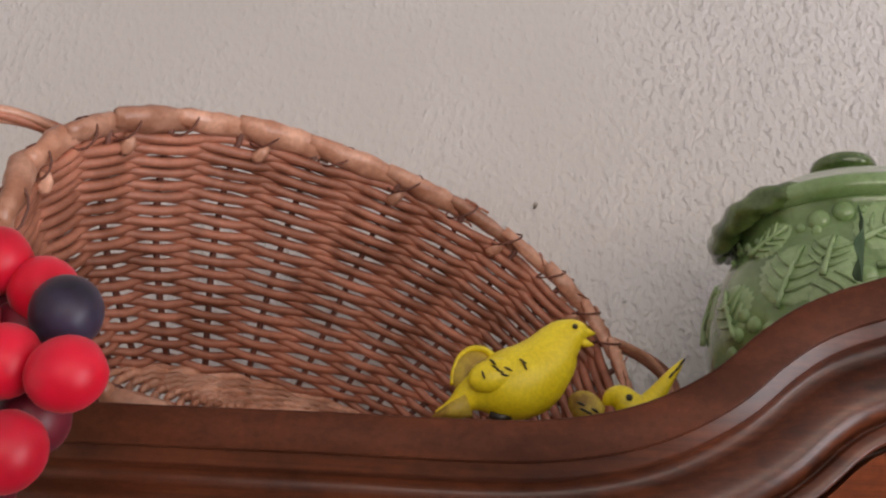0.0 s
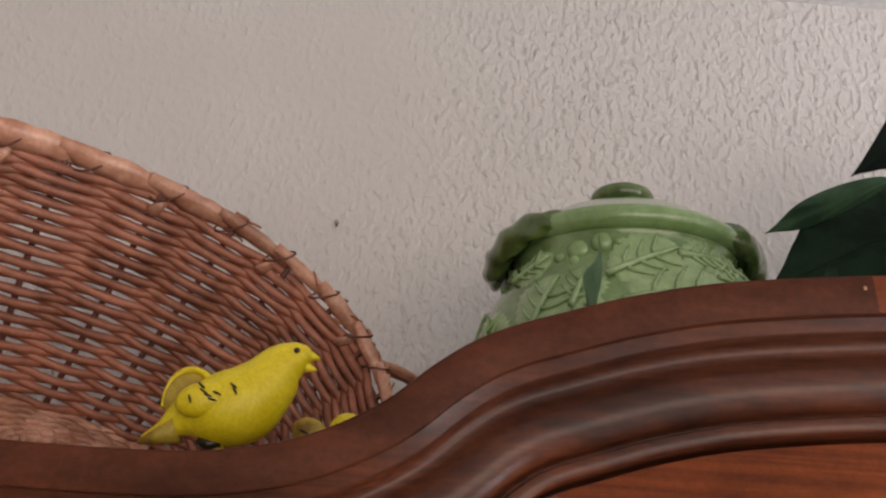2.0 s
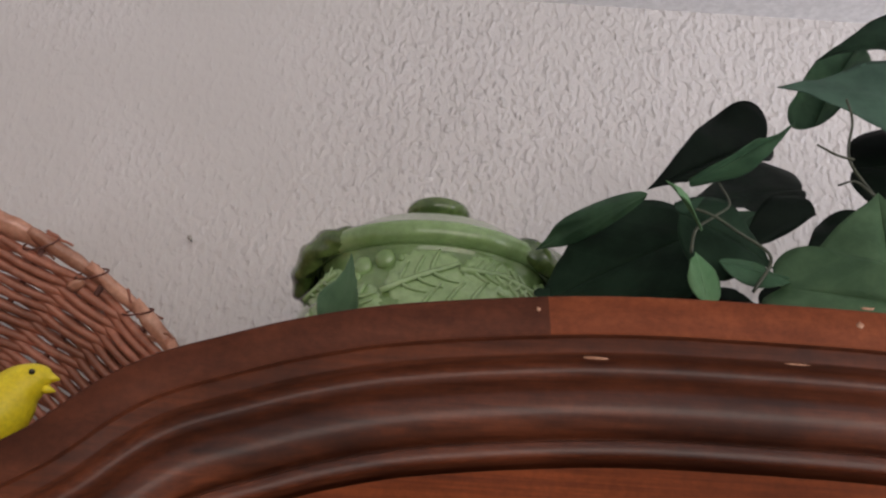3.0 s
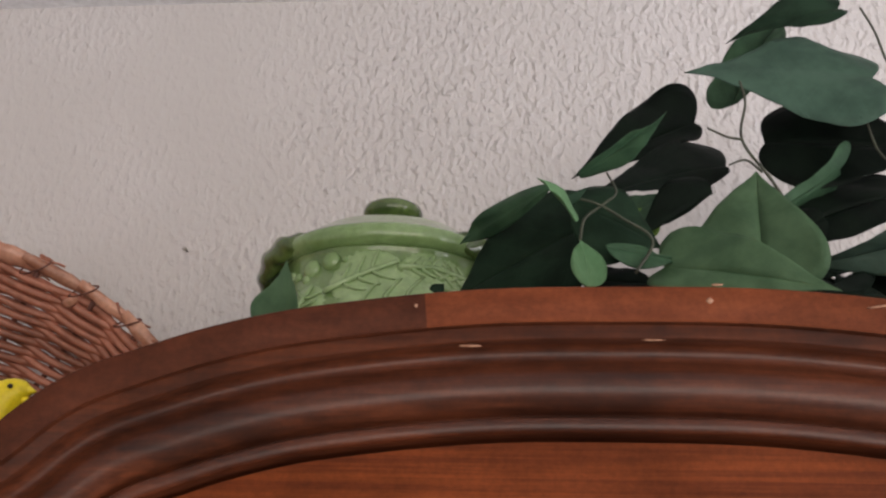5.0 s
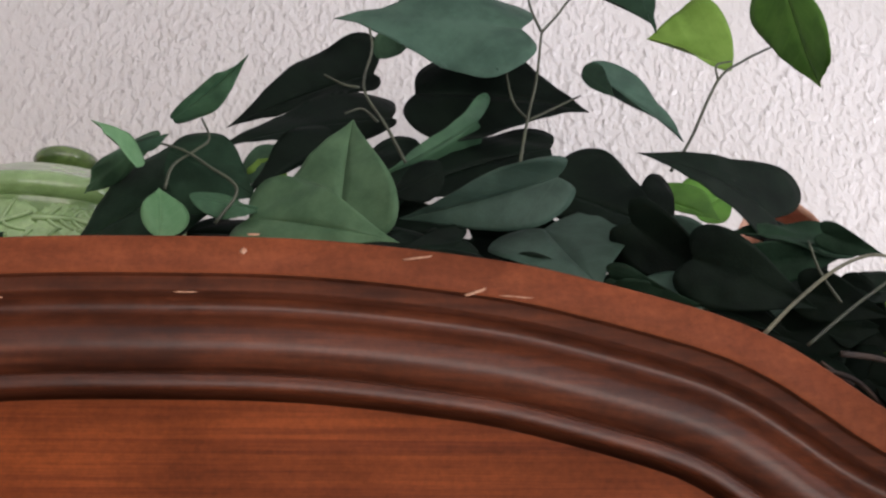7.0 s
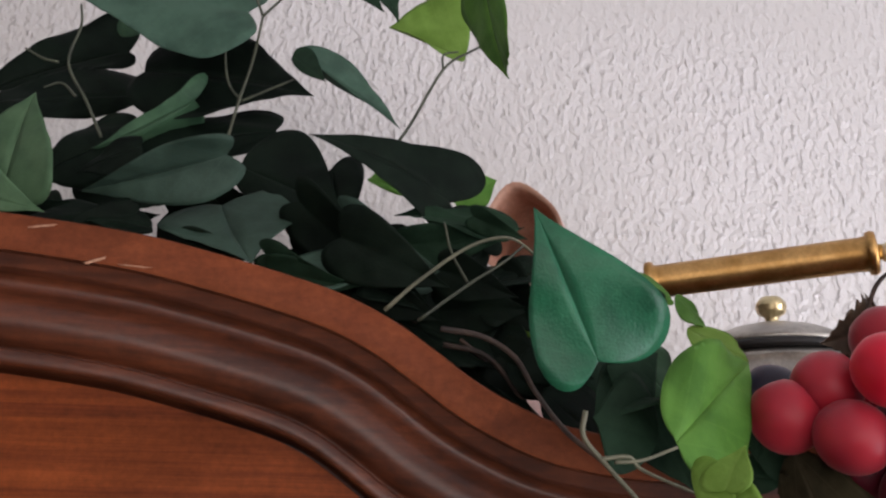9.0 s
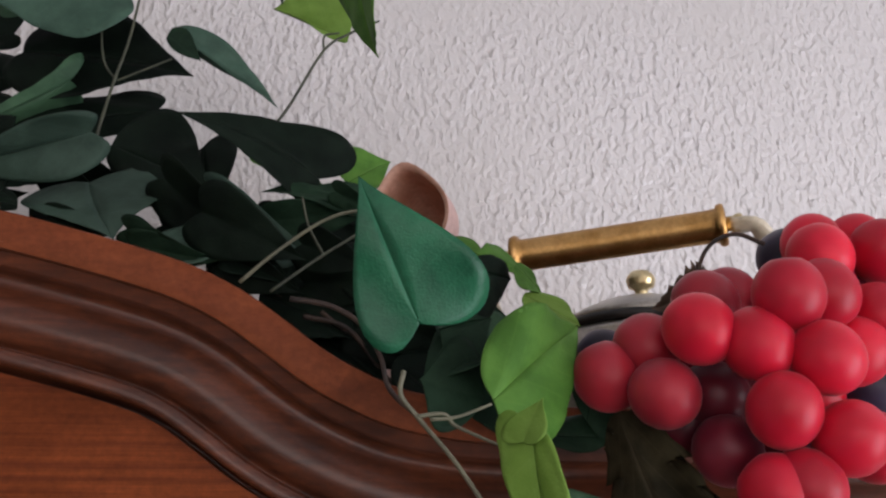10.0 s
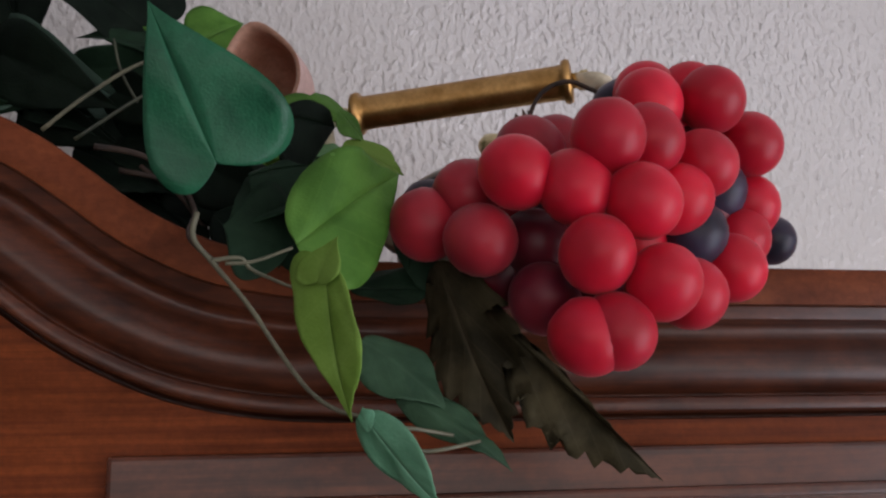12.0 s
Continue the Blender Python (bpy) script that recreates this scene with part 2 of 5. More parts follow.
GRAPE = {
    "red": grape_skin("grape_red", (0.43, 0.003, 0.017), (0.59, 0.008, 0.032)),
    # dull and dim: darker reds, mostly for grapes set further back
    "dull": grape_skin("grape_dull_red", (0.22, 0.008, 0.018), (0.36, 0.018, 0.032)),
    "dim": grape_skin("grape_dark_red", (0.09, 0.006, 0.016), (0.17, 0.012, 0.024)),
    "black": grape_skin("grape_blue_black", (0.010, 0.008, 0.018), (0.045, 0.035, 0.070)),
}
BRASS = mottled("aged_brass", (0.46, 0.25, 0.080), (0.66, 0.39, 0.15), 0.36, 70, 500, 0.1, metal=1.0)
BRASS_PALE = mottled("pale_brass", (0.62, 0.50, 0.27), (0.78, 0.66, 0.40), 0.28, 70, 500, 0.1, metal=1.0)
PEWTER = mottled("tarnished_metal", (0.30, 0.28, 0.25), (0.50, 0.47, 0.42), 0.36, 40, 400, 0.1, metal=1.0)
IVORY = mottled("cream_bracket", (0.52, 0.45, 0.31), (0.66, 0.58, 0.43), 0.4, 60, 400, 0.1)
BLACK = mottled("black_rim", (0.008, 0.007, 0.006), (0.02, 0.017, 0.015), 0.4, 60, 400, 0.1)
TERRACOTTA = mottled("peach_ceramic", (0.48, 0.23, 0.15), (0.64, 0.36, 0.26), 0.5, 45, 300, 0.2)
PINK = mottled("pink_ceramic", (0.58, 0.36, 0.31), (0.70, 0.47, 0.42), 0.5, 45, 300, 0.2)
YELLOW = mottled("yellow_paint", (0.80, 0.61, 0.012), (0.90, 0.73, 0.03), 0.42, 60, 500, 0.25)
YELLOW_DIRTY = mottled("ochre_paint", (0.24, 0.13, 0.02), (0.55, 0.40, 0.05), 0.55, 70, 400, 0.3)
INK = mottled("dark_paint", (0.012, 0.009, 0.006), (0.035, 0.025, 0.015), 0.35, 90, 500, 0.1)
WICKER = mottled("wicker", (0.23, 0.080, 0.043), (0.46, 0.180, 0.112), 0.45, 30, 260, 0.3, per_piece=0.12)
WICKER_PALE = mottled("wicker_pale", (0.37, 0.155, 0.090), (0.66, 0.36, 0.25), 0.30, 38, 350, 0.5, per_piece=0.15)
WICKER_DARK = mottled("wicker_stake", (0.10, 0.034, 0.022), (0.18, 0.062, 0.040), 0.6, 60, 350, 0.4)


# ---- making things ----
def mesh_from(bm, name, material, smooth=True):
    me = bpy.data.meshes.new(name)
    bm.normal_update()
    bm.to_mesh(me)
    bm.free()
    for p in me.polygons:
        p.use_smooth = smooth
    me.materials.append(material)
    return me


def part(name, bm, material, parent, label="", smooth=True):
    ob = new(name, mesh_from(bm, name, material, smooth))
    ob.parent = parent
    return tagged(ob, label)


def thing(name, label, category, group="", kind="", at=(0, 0, 0)):
    ob = new(name)
    ob.location = at
    ob.empty_display_size = 0.02
    return tagged(ob, label, category, group, kind)


def box(bm, lo, hi, bevel=0.0):
    made = bmesh.ops.create_cube(bm, size=1.0)["verts"]
    for v in made:
        v.co = Vector([lo[k] if v.co[k] < 0 else hi[k] for k in range(3)])
    if bevel:
        edges = list({e for v in made for e in v.link_edges})
        bmesh.ops.bevel(bm, geom=edges, offset=bevel, segments=2, affect="EDGES", profile=0.6)
    return bm


def boxed(lo, hi, bevel=0.0):
    return box(bmesh.new(), lo, hi, bevel)


def grid(bm, rows, closed_u=False, closed_v=False):
    """Faces over rows of points of one length."""
    vs = [[bm.verts.new(p) for p in row] for row in rows]
    n, k = len(vs), len(vs[0])
    for i in range(n if closed_u else n - 1):
        for j in range(k if closed_v else k - 1):
            bm.faces.new((vs[i][j], vs[i][(j + 1) % k], vs[(i + 1) % n][(j + 1) % k], vs[(i + 1) % n][j]))
    return vs


def lathe(bm, profile, steps=64, at=(0, 0, 0)):
    """Turns (radius, height) pairs round the upright axis."""
    rows = [[(at[0] + r * math.cos(2 * math.pi * k / steps), at[1] + r * math.sin(2 * math.pi * k / steps), at[2] + z) for k in range(steps)] for r, z in profile]
    vs = grid(bm, rows, closed_v=True)
    for ring in (vs[0], vs[-1]):
        bm.faces.new(ring)
    bmesh.ops.recalc_face_normals(bm, faces=bm.faces)
    return bm


def smooth_line(points, steps):
    """A smooth way (Catmull-Rom) through the points."""
    pts = [Vector(p) for p in points]
    pts = [2 * pts[0] - pts[1]] + pts + [2 * pts[-1] - pts[-2]]
    out = []
    for i in range(1, len(pts) - 2):
        a, b, c, d = pts[i - 1:i + 3]
        for k in range(steps):
            t = k / steps
            out.append(0.5 * (2 * b + (c - a) * t + (2 * a - 5 * b + 4 * c - d) * t * t + (3 * b - a - 3 * c + d) * t ** 3))
    return out + [pts[-2]]


def tube(bm, line, radius, sides=8, flat=1.0, cap=True):
    """A rod along a line of points; radius is a number or one number a point."""
    n = len(line)
    rows, up = [], Vector((0.12, 0.3, 1)).normalized()
    for i, p in enumerate(line):
        way = (line[min(i + 1, n - 1)] - line[max(i - 1, 0)]).normalized()
        side = way.cross(up)
        if side.length < 0.05:
            side = way.cross(Vector((1, 0, 0)))
        side.normalize()
        up = side.cross(way).normalized()
        r = radius[i] if hasattr(radius, "__len__") else radius
        rows.append([p + side * r * math.cos(2 * math.pi * k / sides) + up * r * flat * math.sin(2 * math.pi * k / sides) for k in range(sides)])
    vs = grid(bm, rows, closed_v=True)
    if cap:
        bm.faces.new(vs[0][::-1])
        bm.faces.new(vs[-1])
    return bm


# ---- room ----
WALL_Y, CEIL_Z = 0.85, 2.51
LEFT, RIGHT, FRONT = -1.9, 2.9, -2.4


def structure(name, bm, material, label, category):
    ob = new(name, mesh_from(bm, name, material, smooth=False))
    return tagged(ob, label, category, kind="structure")


structure("wall_back", boxed((LEFT, WALL_Y, 0), (RIGHT, WALL_Y + 0.12, CEIL_Z)), WALL, "off-white wall with a sprayed knockdown plaster texture", "wall")
structure("wall_left", boxed((LEFT - 0.12, FRONT, 0), (LEFT, WALL_Y, CEIL_Z)), WALL, "plain off-white textured side wall", "wall")
bm = bmesh.new()
box(bm, (RIGHT, FRONT, 0), (RIGHT + 0.12, -1.85, CEIL_Z))
box(bm, (RIGHT, -0.15, 0), (RIGHT + 0.12, WALL_Y, CEIL_Z))
box(bm, (RIGHT, -1.85, 2.10), (RIGHT + 0.12, -0.15, CEIL_Z))
structure("wall_right", bm, WALL, "off-white side wall with a tall glazed door opening", "wall")
# unseen front wall; its opening is made up to carry the fill light
bm = bmesh.new()
box(bm, (LEFT, FRONT - 0.12, 0), (-0.6, FRONT, CEIL_Z))
box(bm, (2.7, FRONT - 0.12, 0), (RIGHT, FRONT, CEIL_Z))
box(bm, (-0.6, FRONT - 0.12, 0), (2.7, FRONT, 1.20))
box(bm, (-0.6, FRONT - 0.12, 2.38), (2.7, FRONT, CEIL_Z))
structure("wall_front", bm, WALL, "unseen off-white wall with an opening added for the fill light", "wall")
structure("ceiling", boxed((LEFT, FRONT, CEIL_Z), (RIGHT, WALL_Y, CEIL_Z + 0.1)), CEILING, "flat white painted ceiling", "ceiling")
structure("floor", boxed((LEFT, FRONT, -0.1), (RIGHT, WALL_Y, 0)), FLOOR, "unseen brownish beige floor, toned for bounced light", "floor")

# ---- cabinet with an arched pediment ----
FACE_Y, TOP_Z, MID_X = 0.43, 1.9465, 0.43
ENDS = (-0.36, 1.22)
HALF_ARCH = [(0.0, 2.0475), (0.075, 2.0458), (0.153, 2.0372), (0.200, 2.0272), (0.250, 2.0130), (0.278, 2.0005), (0.300, 1.9860), (0.318, 1.9728), (0.336, 1.9625), (0.358, 1.9535), (0.385, 1.9485), (0.410, 1.9470), (0.440, 1.9465)]

# the left flank sweeps out lower and longer
LEFT_ARCH = HALF_ARCH[:4] + [(0.238, 2.0150), (0.256, 2.0085), (0.272, 2.0005), (0.288, 1.9890), (0.305, 1.9742), (0.322, 1.9636), (0.340, 1.9556), (0.360, 1.9502), (0.385, 1.9468), (0.410, 1.9460), (0.440, 1.9460)]


def pediment_line():
    left = [(MID_X - u, FACE_Y, z) for u, z in LEFT_ARCH[::-1]]
    right = [(MID_X + u, FACE_Y, z) for u, z in HALF_ARCH[1:]]
    line = smooth_line(left + right, 12)
    ends = [Vector((ENDS[0] + k * (left[0][0] - ENDS[0]) / 12, FACE_Y, TOP_Z)) for k in range(12)]
    tail = [Vector((right[-1][0] + k * (ENDS[1] - right[-1][0]) / 12, FACE_Y, TOP_Z)) for k in range(1, 13)]
    return ends + line + tail


# the crown's profile: how far below the top edge, how far behind the face
CROWN = [(0.0009, 0.052), (0.0, 0.050), (0.0, 0.0016), (0.0005, 0.0004), (0.0016, 0.0), (0.0168, 0.0), (0.0178, 0.0006), (0.0180, 0.0045), (0.0184, 0.0052), (0.0240, 0.0055), (0.0248, 0.0064), (0.0252, 0.0120),
         (0.0270, 0.0160), (0.0300, 0.0170), (0.0340, 0.0152), (0.0385, 0.0120), (0.0430, 0.0100), (0.0480, 0.0096), (0.0525, 0.0110), (0.0560, 0.0142), (0.0580, 0.0180), (0.0592, 0.0200), (0.0600, 0.0198), (0.0604, 0.0142),
         (0.0612, 0.0130), (0.0662, 0.0130), (0.0672, 0.0138), (0.0676, 0.0160), (0.0678, 0.0450), (0.0704, 0.0450), (0.0706, 0.0235)]


def crown_rows():
    line = pediment_line()
    rows = []
    for i, p in enumerate(line):
        way = (line[min(i + 1, len(line) - 1)] - line[max(i - 1, 0)]).normalized()
        down = Vector((way.z, 0, -way.x))
        rows.append([p + down * d + Vector((0, y, 0)) for d, y in CROWN])
    return rows


def build_cabinet():
    cab = thing("cabinet", "dark reddish-brown mahogany cabinet with an arched moulded pediment", "cabinet", at=(MID_X, 0.65, 0))

    def own(name, bm, material, label="", smooth=False):
        ob = part(name, bm, material, cab, label, smooth)
        ob.matrix_parent_inverse = Matrix.Translation((-MID_X, -0.65, 0))
        return ob

    rows = crown_rows()
    first = 7
    # a board joint lies at 0.333; at 0.762 only the tone changes
    tone_edges = (ENDS[0] - 1, 0.333, 0.762, ENDS[1] + 1)
    for k, (m, says) in enumerate(((FASCIA_DARK, "dark brown fascia board, toned darker for light fall-off"), (FASCIA, "lighter reddish fascia board with small chips"), (FASCIA_MID, "slightly darker reddish-brown right end of the fascia"))):
        inside = [i for i, r in enumerate(rows) if tone_edges[k] <= r[3].x <= tone_edges[k + 1]]
        bm = bmesh.new()
        grid(bm, [r[:first] for r in rows[inside[0]:min(inside[-1] + 2, len(rows))]])
        own("fascia", bm, m, says, True)
    bm = bmesh.new()
    grid(bm, [r[first - 1:] for r in rows])
    own("crown_moulding", bm, WOOD, "ogee crown moulding with an aged dark glaze", True)
    # panel under the moulding, and the back of the pediment board
    back = FACE_Y + 0.0235
    bm = bmesh.new()
    grid(bm, [[(r[-1].x, back, r[-1].z - (r[-1].z - 1.78) * k / 6) for k in range(7)] for r in rows])
    own("frieze_panel", bm, PANEL, "smooth orange-brown veneered frieze panel")
    bm = bmesh.new()
    grid(bm, [[(r[0].x, r[0].y, r[0].z), (r[0].x, r[0].y, 1.90)] for r in rows])
    own("pediment_back", bm, WOOD)
    own("top_board", boxed((ENDS[0], FACE_Y + 0.056, 1.905), (ENDS[1], 0.846, 1.925)), WOOD, "flat dark top board")
    own("carcass", boxed((ENDS[0] + 0.045, FACE_Y + 0.056, 0.0), (ENDS[1] - 0.045, 0.845, 1.903)), WOOD)
    for x0, x1 in ((0.742, ENDS[1] - 0.045), (ENDS[0] + 0.045, 2 * MID_X - 0.742)):
        own("corner_block", boxed((x0, back - 0.005, 1.78), (x1, back + 0.003, 1.8635), 0.002), WOOD, "slightly proud flat corner block")
        own("bead", boxed((x0 + 0.004, back - 0.008, 1.8385), (x1, back - 0.0045, 1.8445), 0.0018), WOOD)
    return cab


build_cabinet()


# ---- cookie jar ----
JAR = Vector((0.281, 0.685, 1.942))
JAR_PROFILE = [(0.068, -0.017), (0.071, -0.004), (0.076, 0.004), (0.082, 0.020), (0.094, 0.050), (0.102, 0.080), (0.1045, 0.105), (0.1025, 0.130), (0.096, 0.152), (0.088, 0.168), (0.0825, 0.178), (0.0805, 0.188), (0.0815, 0.194)]


def jar_radius(z):
    for (r0, z0), (r1, z1) in zip(JAR_PROFILE, JAR_PROFILE[1:]):
        if z0 <= z <= z1:
            return r0 + (r1 - r0) * (z - z0) / (z1 - z0)
    return JAR_PROFILE[-1][0]


def on_jar(angle, z, out):
    """A place on the jar's side; angle in degrees from the front towards the right."""
    r, a = jar_radius(z) + out, radians(angle)
    return Vector((r * math.sin(a), -r * math.cos(a), z))


def relief_leaf(bm, angle, z, turn, length, width, lobes=5):
    """An embossed leaf with a toothed edge and raised veins, wrapped on the jar's side."""
    def place(s, q, out):
        dx = s * math.cos(radians(turn)) - q * math.sin(radians(turn))
        dz = s * math.sin(radians(turn)) + q * math.cos(radians(turn))
        zz = min(0.190, max(0.02, z + dz))
        return on_jar(angle + math.degrees(dx / jar_radius(zz)), zz, out)

    n, k = 26, 6
    rows = []
    for i in range(n + 1):
        v = i / n
        half = width / 2 * math.sin(math.pi * min(1, v * 0.93 + 0.05)) ** 0.7 * (1 + 0.08 * math.sin(v * (lobes + 3) * 2 * math.pi))
        row = []
        for j in range(k + 1):
            u = 2 * j / k - 1
            out = 0.0024 * (1 - abs(u) ** 8) - 0.0006 + 0.0010 * (abs(u) - 0.3)
            row.append(place((v - 0.5) * length, u * half, out if 0 < i < n else -0.0008))
        rows.append(row)
    grid(bm, rows)
    tube(bm, [place((i / 8 - 0.55) * length, 0, 0.0032) for i in range(9)], [0.0024 - 0.00012 * i for i in range(9)], 6)
    for i in range(3):
        for side in (-1, 1):
            v = 0.2 + 0.2 * i
            tube(bm, [place((v - 0.5 + 0.22 * s ** 1.6) * length, side * width * 0.33 * s, 0.0026 + 0.0004 * s) for s in (0, 0.35, 0.7, 1.0)], [0.0016, 0.0015, 0.0012, 0.0007], 6)


def relief_berry(bm, angle, z, r):
    c = on_jar(angle, z, 0.0008)
    made = bmesh.ops.create_uvsphere(bm, u_segments=14, v_segments=9, radius=r)["verts"]
    out = Vector((math.sin(radians(angle)), -math.cos(radians(angle)), 0))
    for v in made:
        v.co = v.co - out * v.co.dot(out) * 0.45 + c


def jar_handle(bm, side):
    """A twisted twig handle that hugs the rim and droops outwards."""
    pts = []
    for a, r, z in ((38, 0.079, 0.2030), (52, 0.086, 0.2030), (68, 0.0905, 0.1985), (84, 0.0925, 0.1915), (98, 0.0925, 0.1905), (114, 0.0905, 0.1975), (130, 0.086, 0.2030), (142, 0.079, 0.2030)):
        pts.append((side * r * math.sin(radians(a)), -r * math.cos(radians(a)), z))
    line = smooth_line(pts, 8)
    n = len(line)
    rows = []
    for i, p in enumerate(line):
        way = (line[min(i + 1, n - 1)] - line[max(i - 1, 0)]).normalized()
        flat = way.cross(Vector((0, 0, 1))).normalized()
        up = flat.cross(way).normalized()
        size = (0.0050 + 0.0055 * math.sin(math.pi * i / (n - 1)) ** 0.7)
        row = []
        for k in range(18):
            a = 2 * math.pi * k / 18
            rib = 1 + 0.13 * math.sin(3 * a + i * 0.75)
            row.append(p + flat * math.cos(a) * size * 0.75 * rib + up * math.sin(a) * size * 1.15 * rib)
        rows.append(row)
    vs = grid(bm, rows, closed_v=True)
    bm.faces.new(vs[0][::-1])
    bm.faces.new(vs[-1])
    return bm


def build_jar():
    jar = thing("cookie_jar", "glossy green ceramic lidded jar embossed with leaves and berries", "jar", at=JAR)
    line = smooth_line([(r, 0, z) for r, z in JAR_PROFILE], 4)
    body = [(0.0005, -0.017)] + [(p.x, p.z) for p in line] + [(0.076, 0.194), (0.074, 0.18), (0.074, 0.17)]
    body_ob = part("body", lathe(bmesh.new(), body, 96), GLAZE_BODY, jar)
    rng = random.Random(7)
    bm = bmesh.new()
    for angle, z, turn, length, width in ((10, 0.146, 12, 0.074, 0.036), (-3, 0.170, 28, 0.052, 0.026), (40, 0.160, 172, 0.048, 0.026), (-42, 0.140, 70, 0.045, 0.032), (50, 0.150, 20, 0.050, 0.030), (-70, 0.125, 110, 0.040, 0.028), (76, 0.148, 165, 0.045, 0.028),
                                          (-28, 0.150, 75, 0.030, 0.022), (25, 0.178, 5, 0.036, 0.016), (38, 0.176, 170, 0.032, 0.015), (-55, 0.172, 30, 0.030, 0.018), (64, 0.176, 10, 0.030, 0.014), (-25, 0.120, 200, 0.040, 0.030), (15, 0.115, 20, 0.050, 0.030), (100, 0.140, 90, 0.045, 0.03), (-100, 0.140, 90, 0.045, 0.03)):
        bm = bmesh.new()
        relief_leaf(bm, angle, z, turn, length, 1.6 * width)
        part("embossed_leaf", bm, GLAZE_PALE, body_ob)
    for angle, z, r in ((-33, 0.1795, 0.0074), (-22, 0.1835, 0.0070), (-62, 0.118, 0.0055), (-57, 0.110, 0.0058), (-65, 0.106, 0.0052), (-50, 0.104, 0.0060), (-70, 0.095, 0.0055), (-60, 0.094, 0.0052), (10, 0.130, 0.0060), (-16, 0.132, 0.0064), (32, 0.183, 0.0052), (26, 0.180, 0.0050), (45, 0.134, 0.0056)):
        bm = bmesh.new()
        relief_berry(bm, angle, z, r)
        part("embossed_berry", bm, GLAZE, body_ob)
    for k in range(26):
        bm = bmesh.new()
        relief_berry(bm, rng.uniform(-95, 95), rng.uniform(0.168, 0.187), rng.uniform(0.0022, 0.0040))
        part("embossed_berry", bm, GLAZE, body_ob)
    lid = [(0.079, 0.1935), (0.0845, 0.1950), (0.0875, 0.1985), (0.0885, 0.2025), (0.0868, 0.2070), (0.0830, 0.2100), (0.077, 0.2135), (0.069, 0.2190), (0.058, 0.2262), (0.044, 0.2322), (0.030, 0.2362), (0.018, 0.2380), (0.0005, 0.2385)]
    lid_ob = part("lid", lathe(bmesh.new(), lid, 96), GLAZE, jar, "domed green lid with a rolled rim")
    knob = [(0.012, 0.2365), (0.013, 0.2400), (0.018, 0.2430), (0.0222, 0.2460), (0.0236, 0.2500), (0.0220, 0.2545), (0.0160, 0.2580), (0.0080, 0.2596), (0.0005, 0.2600)]
    part("knob", lathe(bmesh.new(), knob, 48), GLAZE_DARK, lid_ob, "flat oval dark green knob")
    for side in (-1, 1):
        part("handle", jar_handle(bmesh.new(), side), GLAZE_DARK, jar, "twisted dark green twig-shaped handle")
    return jar


build_jar()


# ---- wicker basket, tipped on its side ----
B_AT, B_TURN = Vector((-0.0575, 0.5931, 2.0390)), Euler((-0.3853, 0.0840, 0.5818))
B_LONG, B_SHORT, B_DEEP, B_K, B_K2 = 0.2116, 0.1347, 0.1446, 0.5731, 0.2611
STAKES, ROWS = 24, 36


def basket_place(a, s, out=0.0):
    """A place on the basket's side: a goes round, s from the rim (0) to the base (1), out of the wall."""
    bow = 0.10 * math.sin(math.pi * s)
    la = B_LONG * (1 + (B_K - 1) * s) * (1 + bow) + out
    sh = B_SHORT * (1 + (B_K2 - 1) * s) * (1 + bow) + out
    c, d = math.cos(a), math.sin(a)
    e = 0.904 if d > 0 else 0.62
    c, d = math.copysign(abs(c) ** e, c), math.copysign(abs(d) ** e, d)
    low = 1.0 if d > 0 else 1.0 - 0.16 * (1 - s)
    return Vector((la * c, B_DEEP * s, sh * d * low))


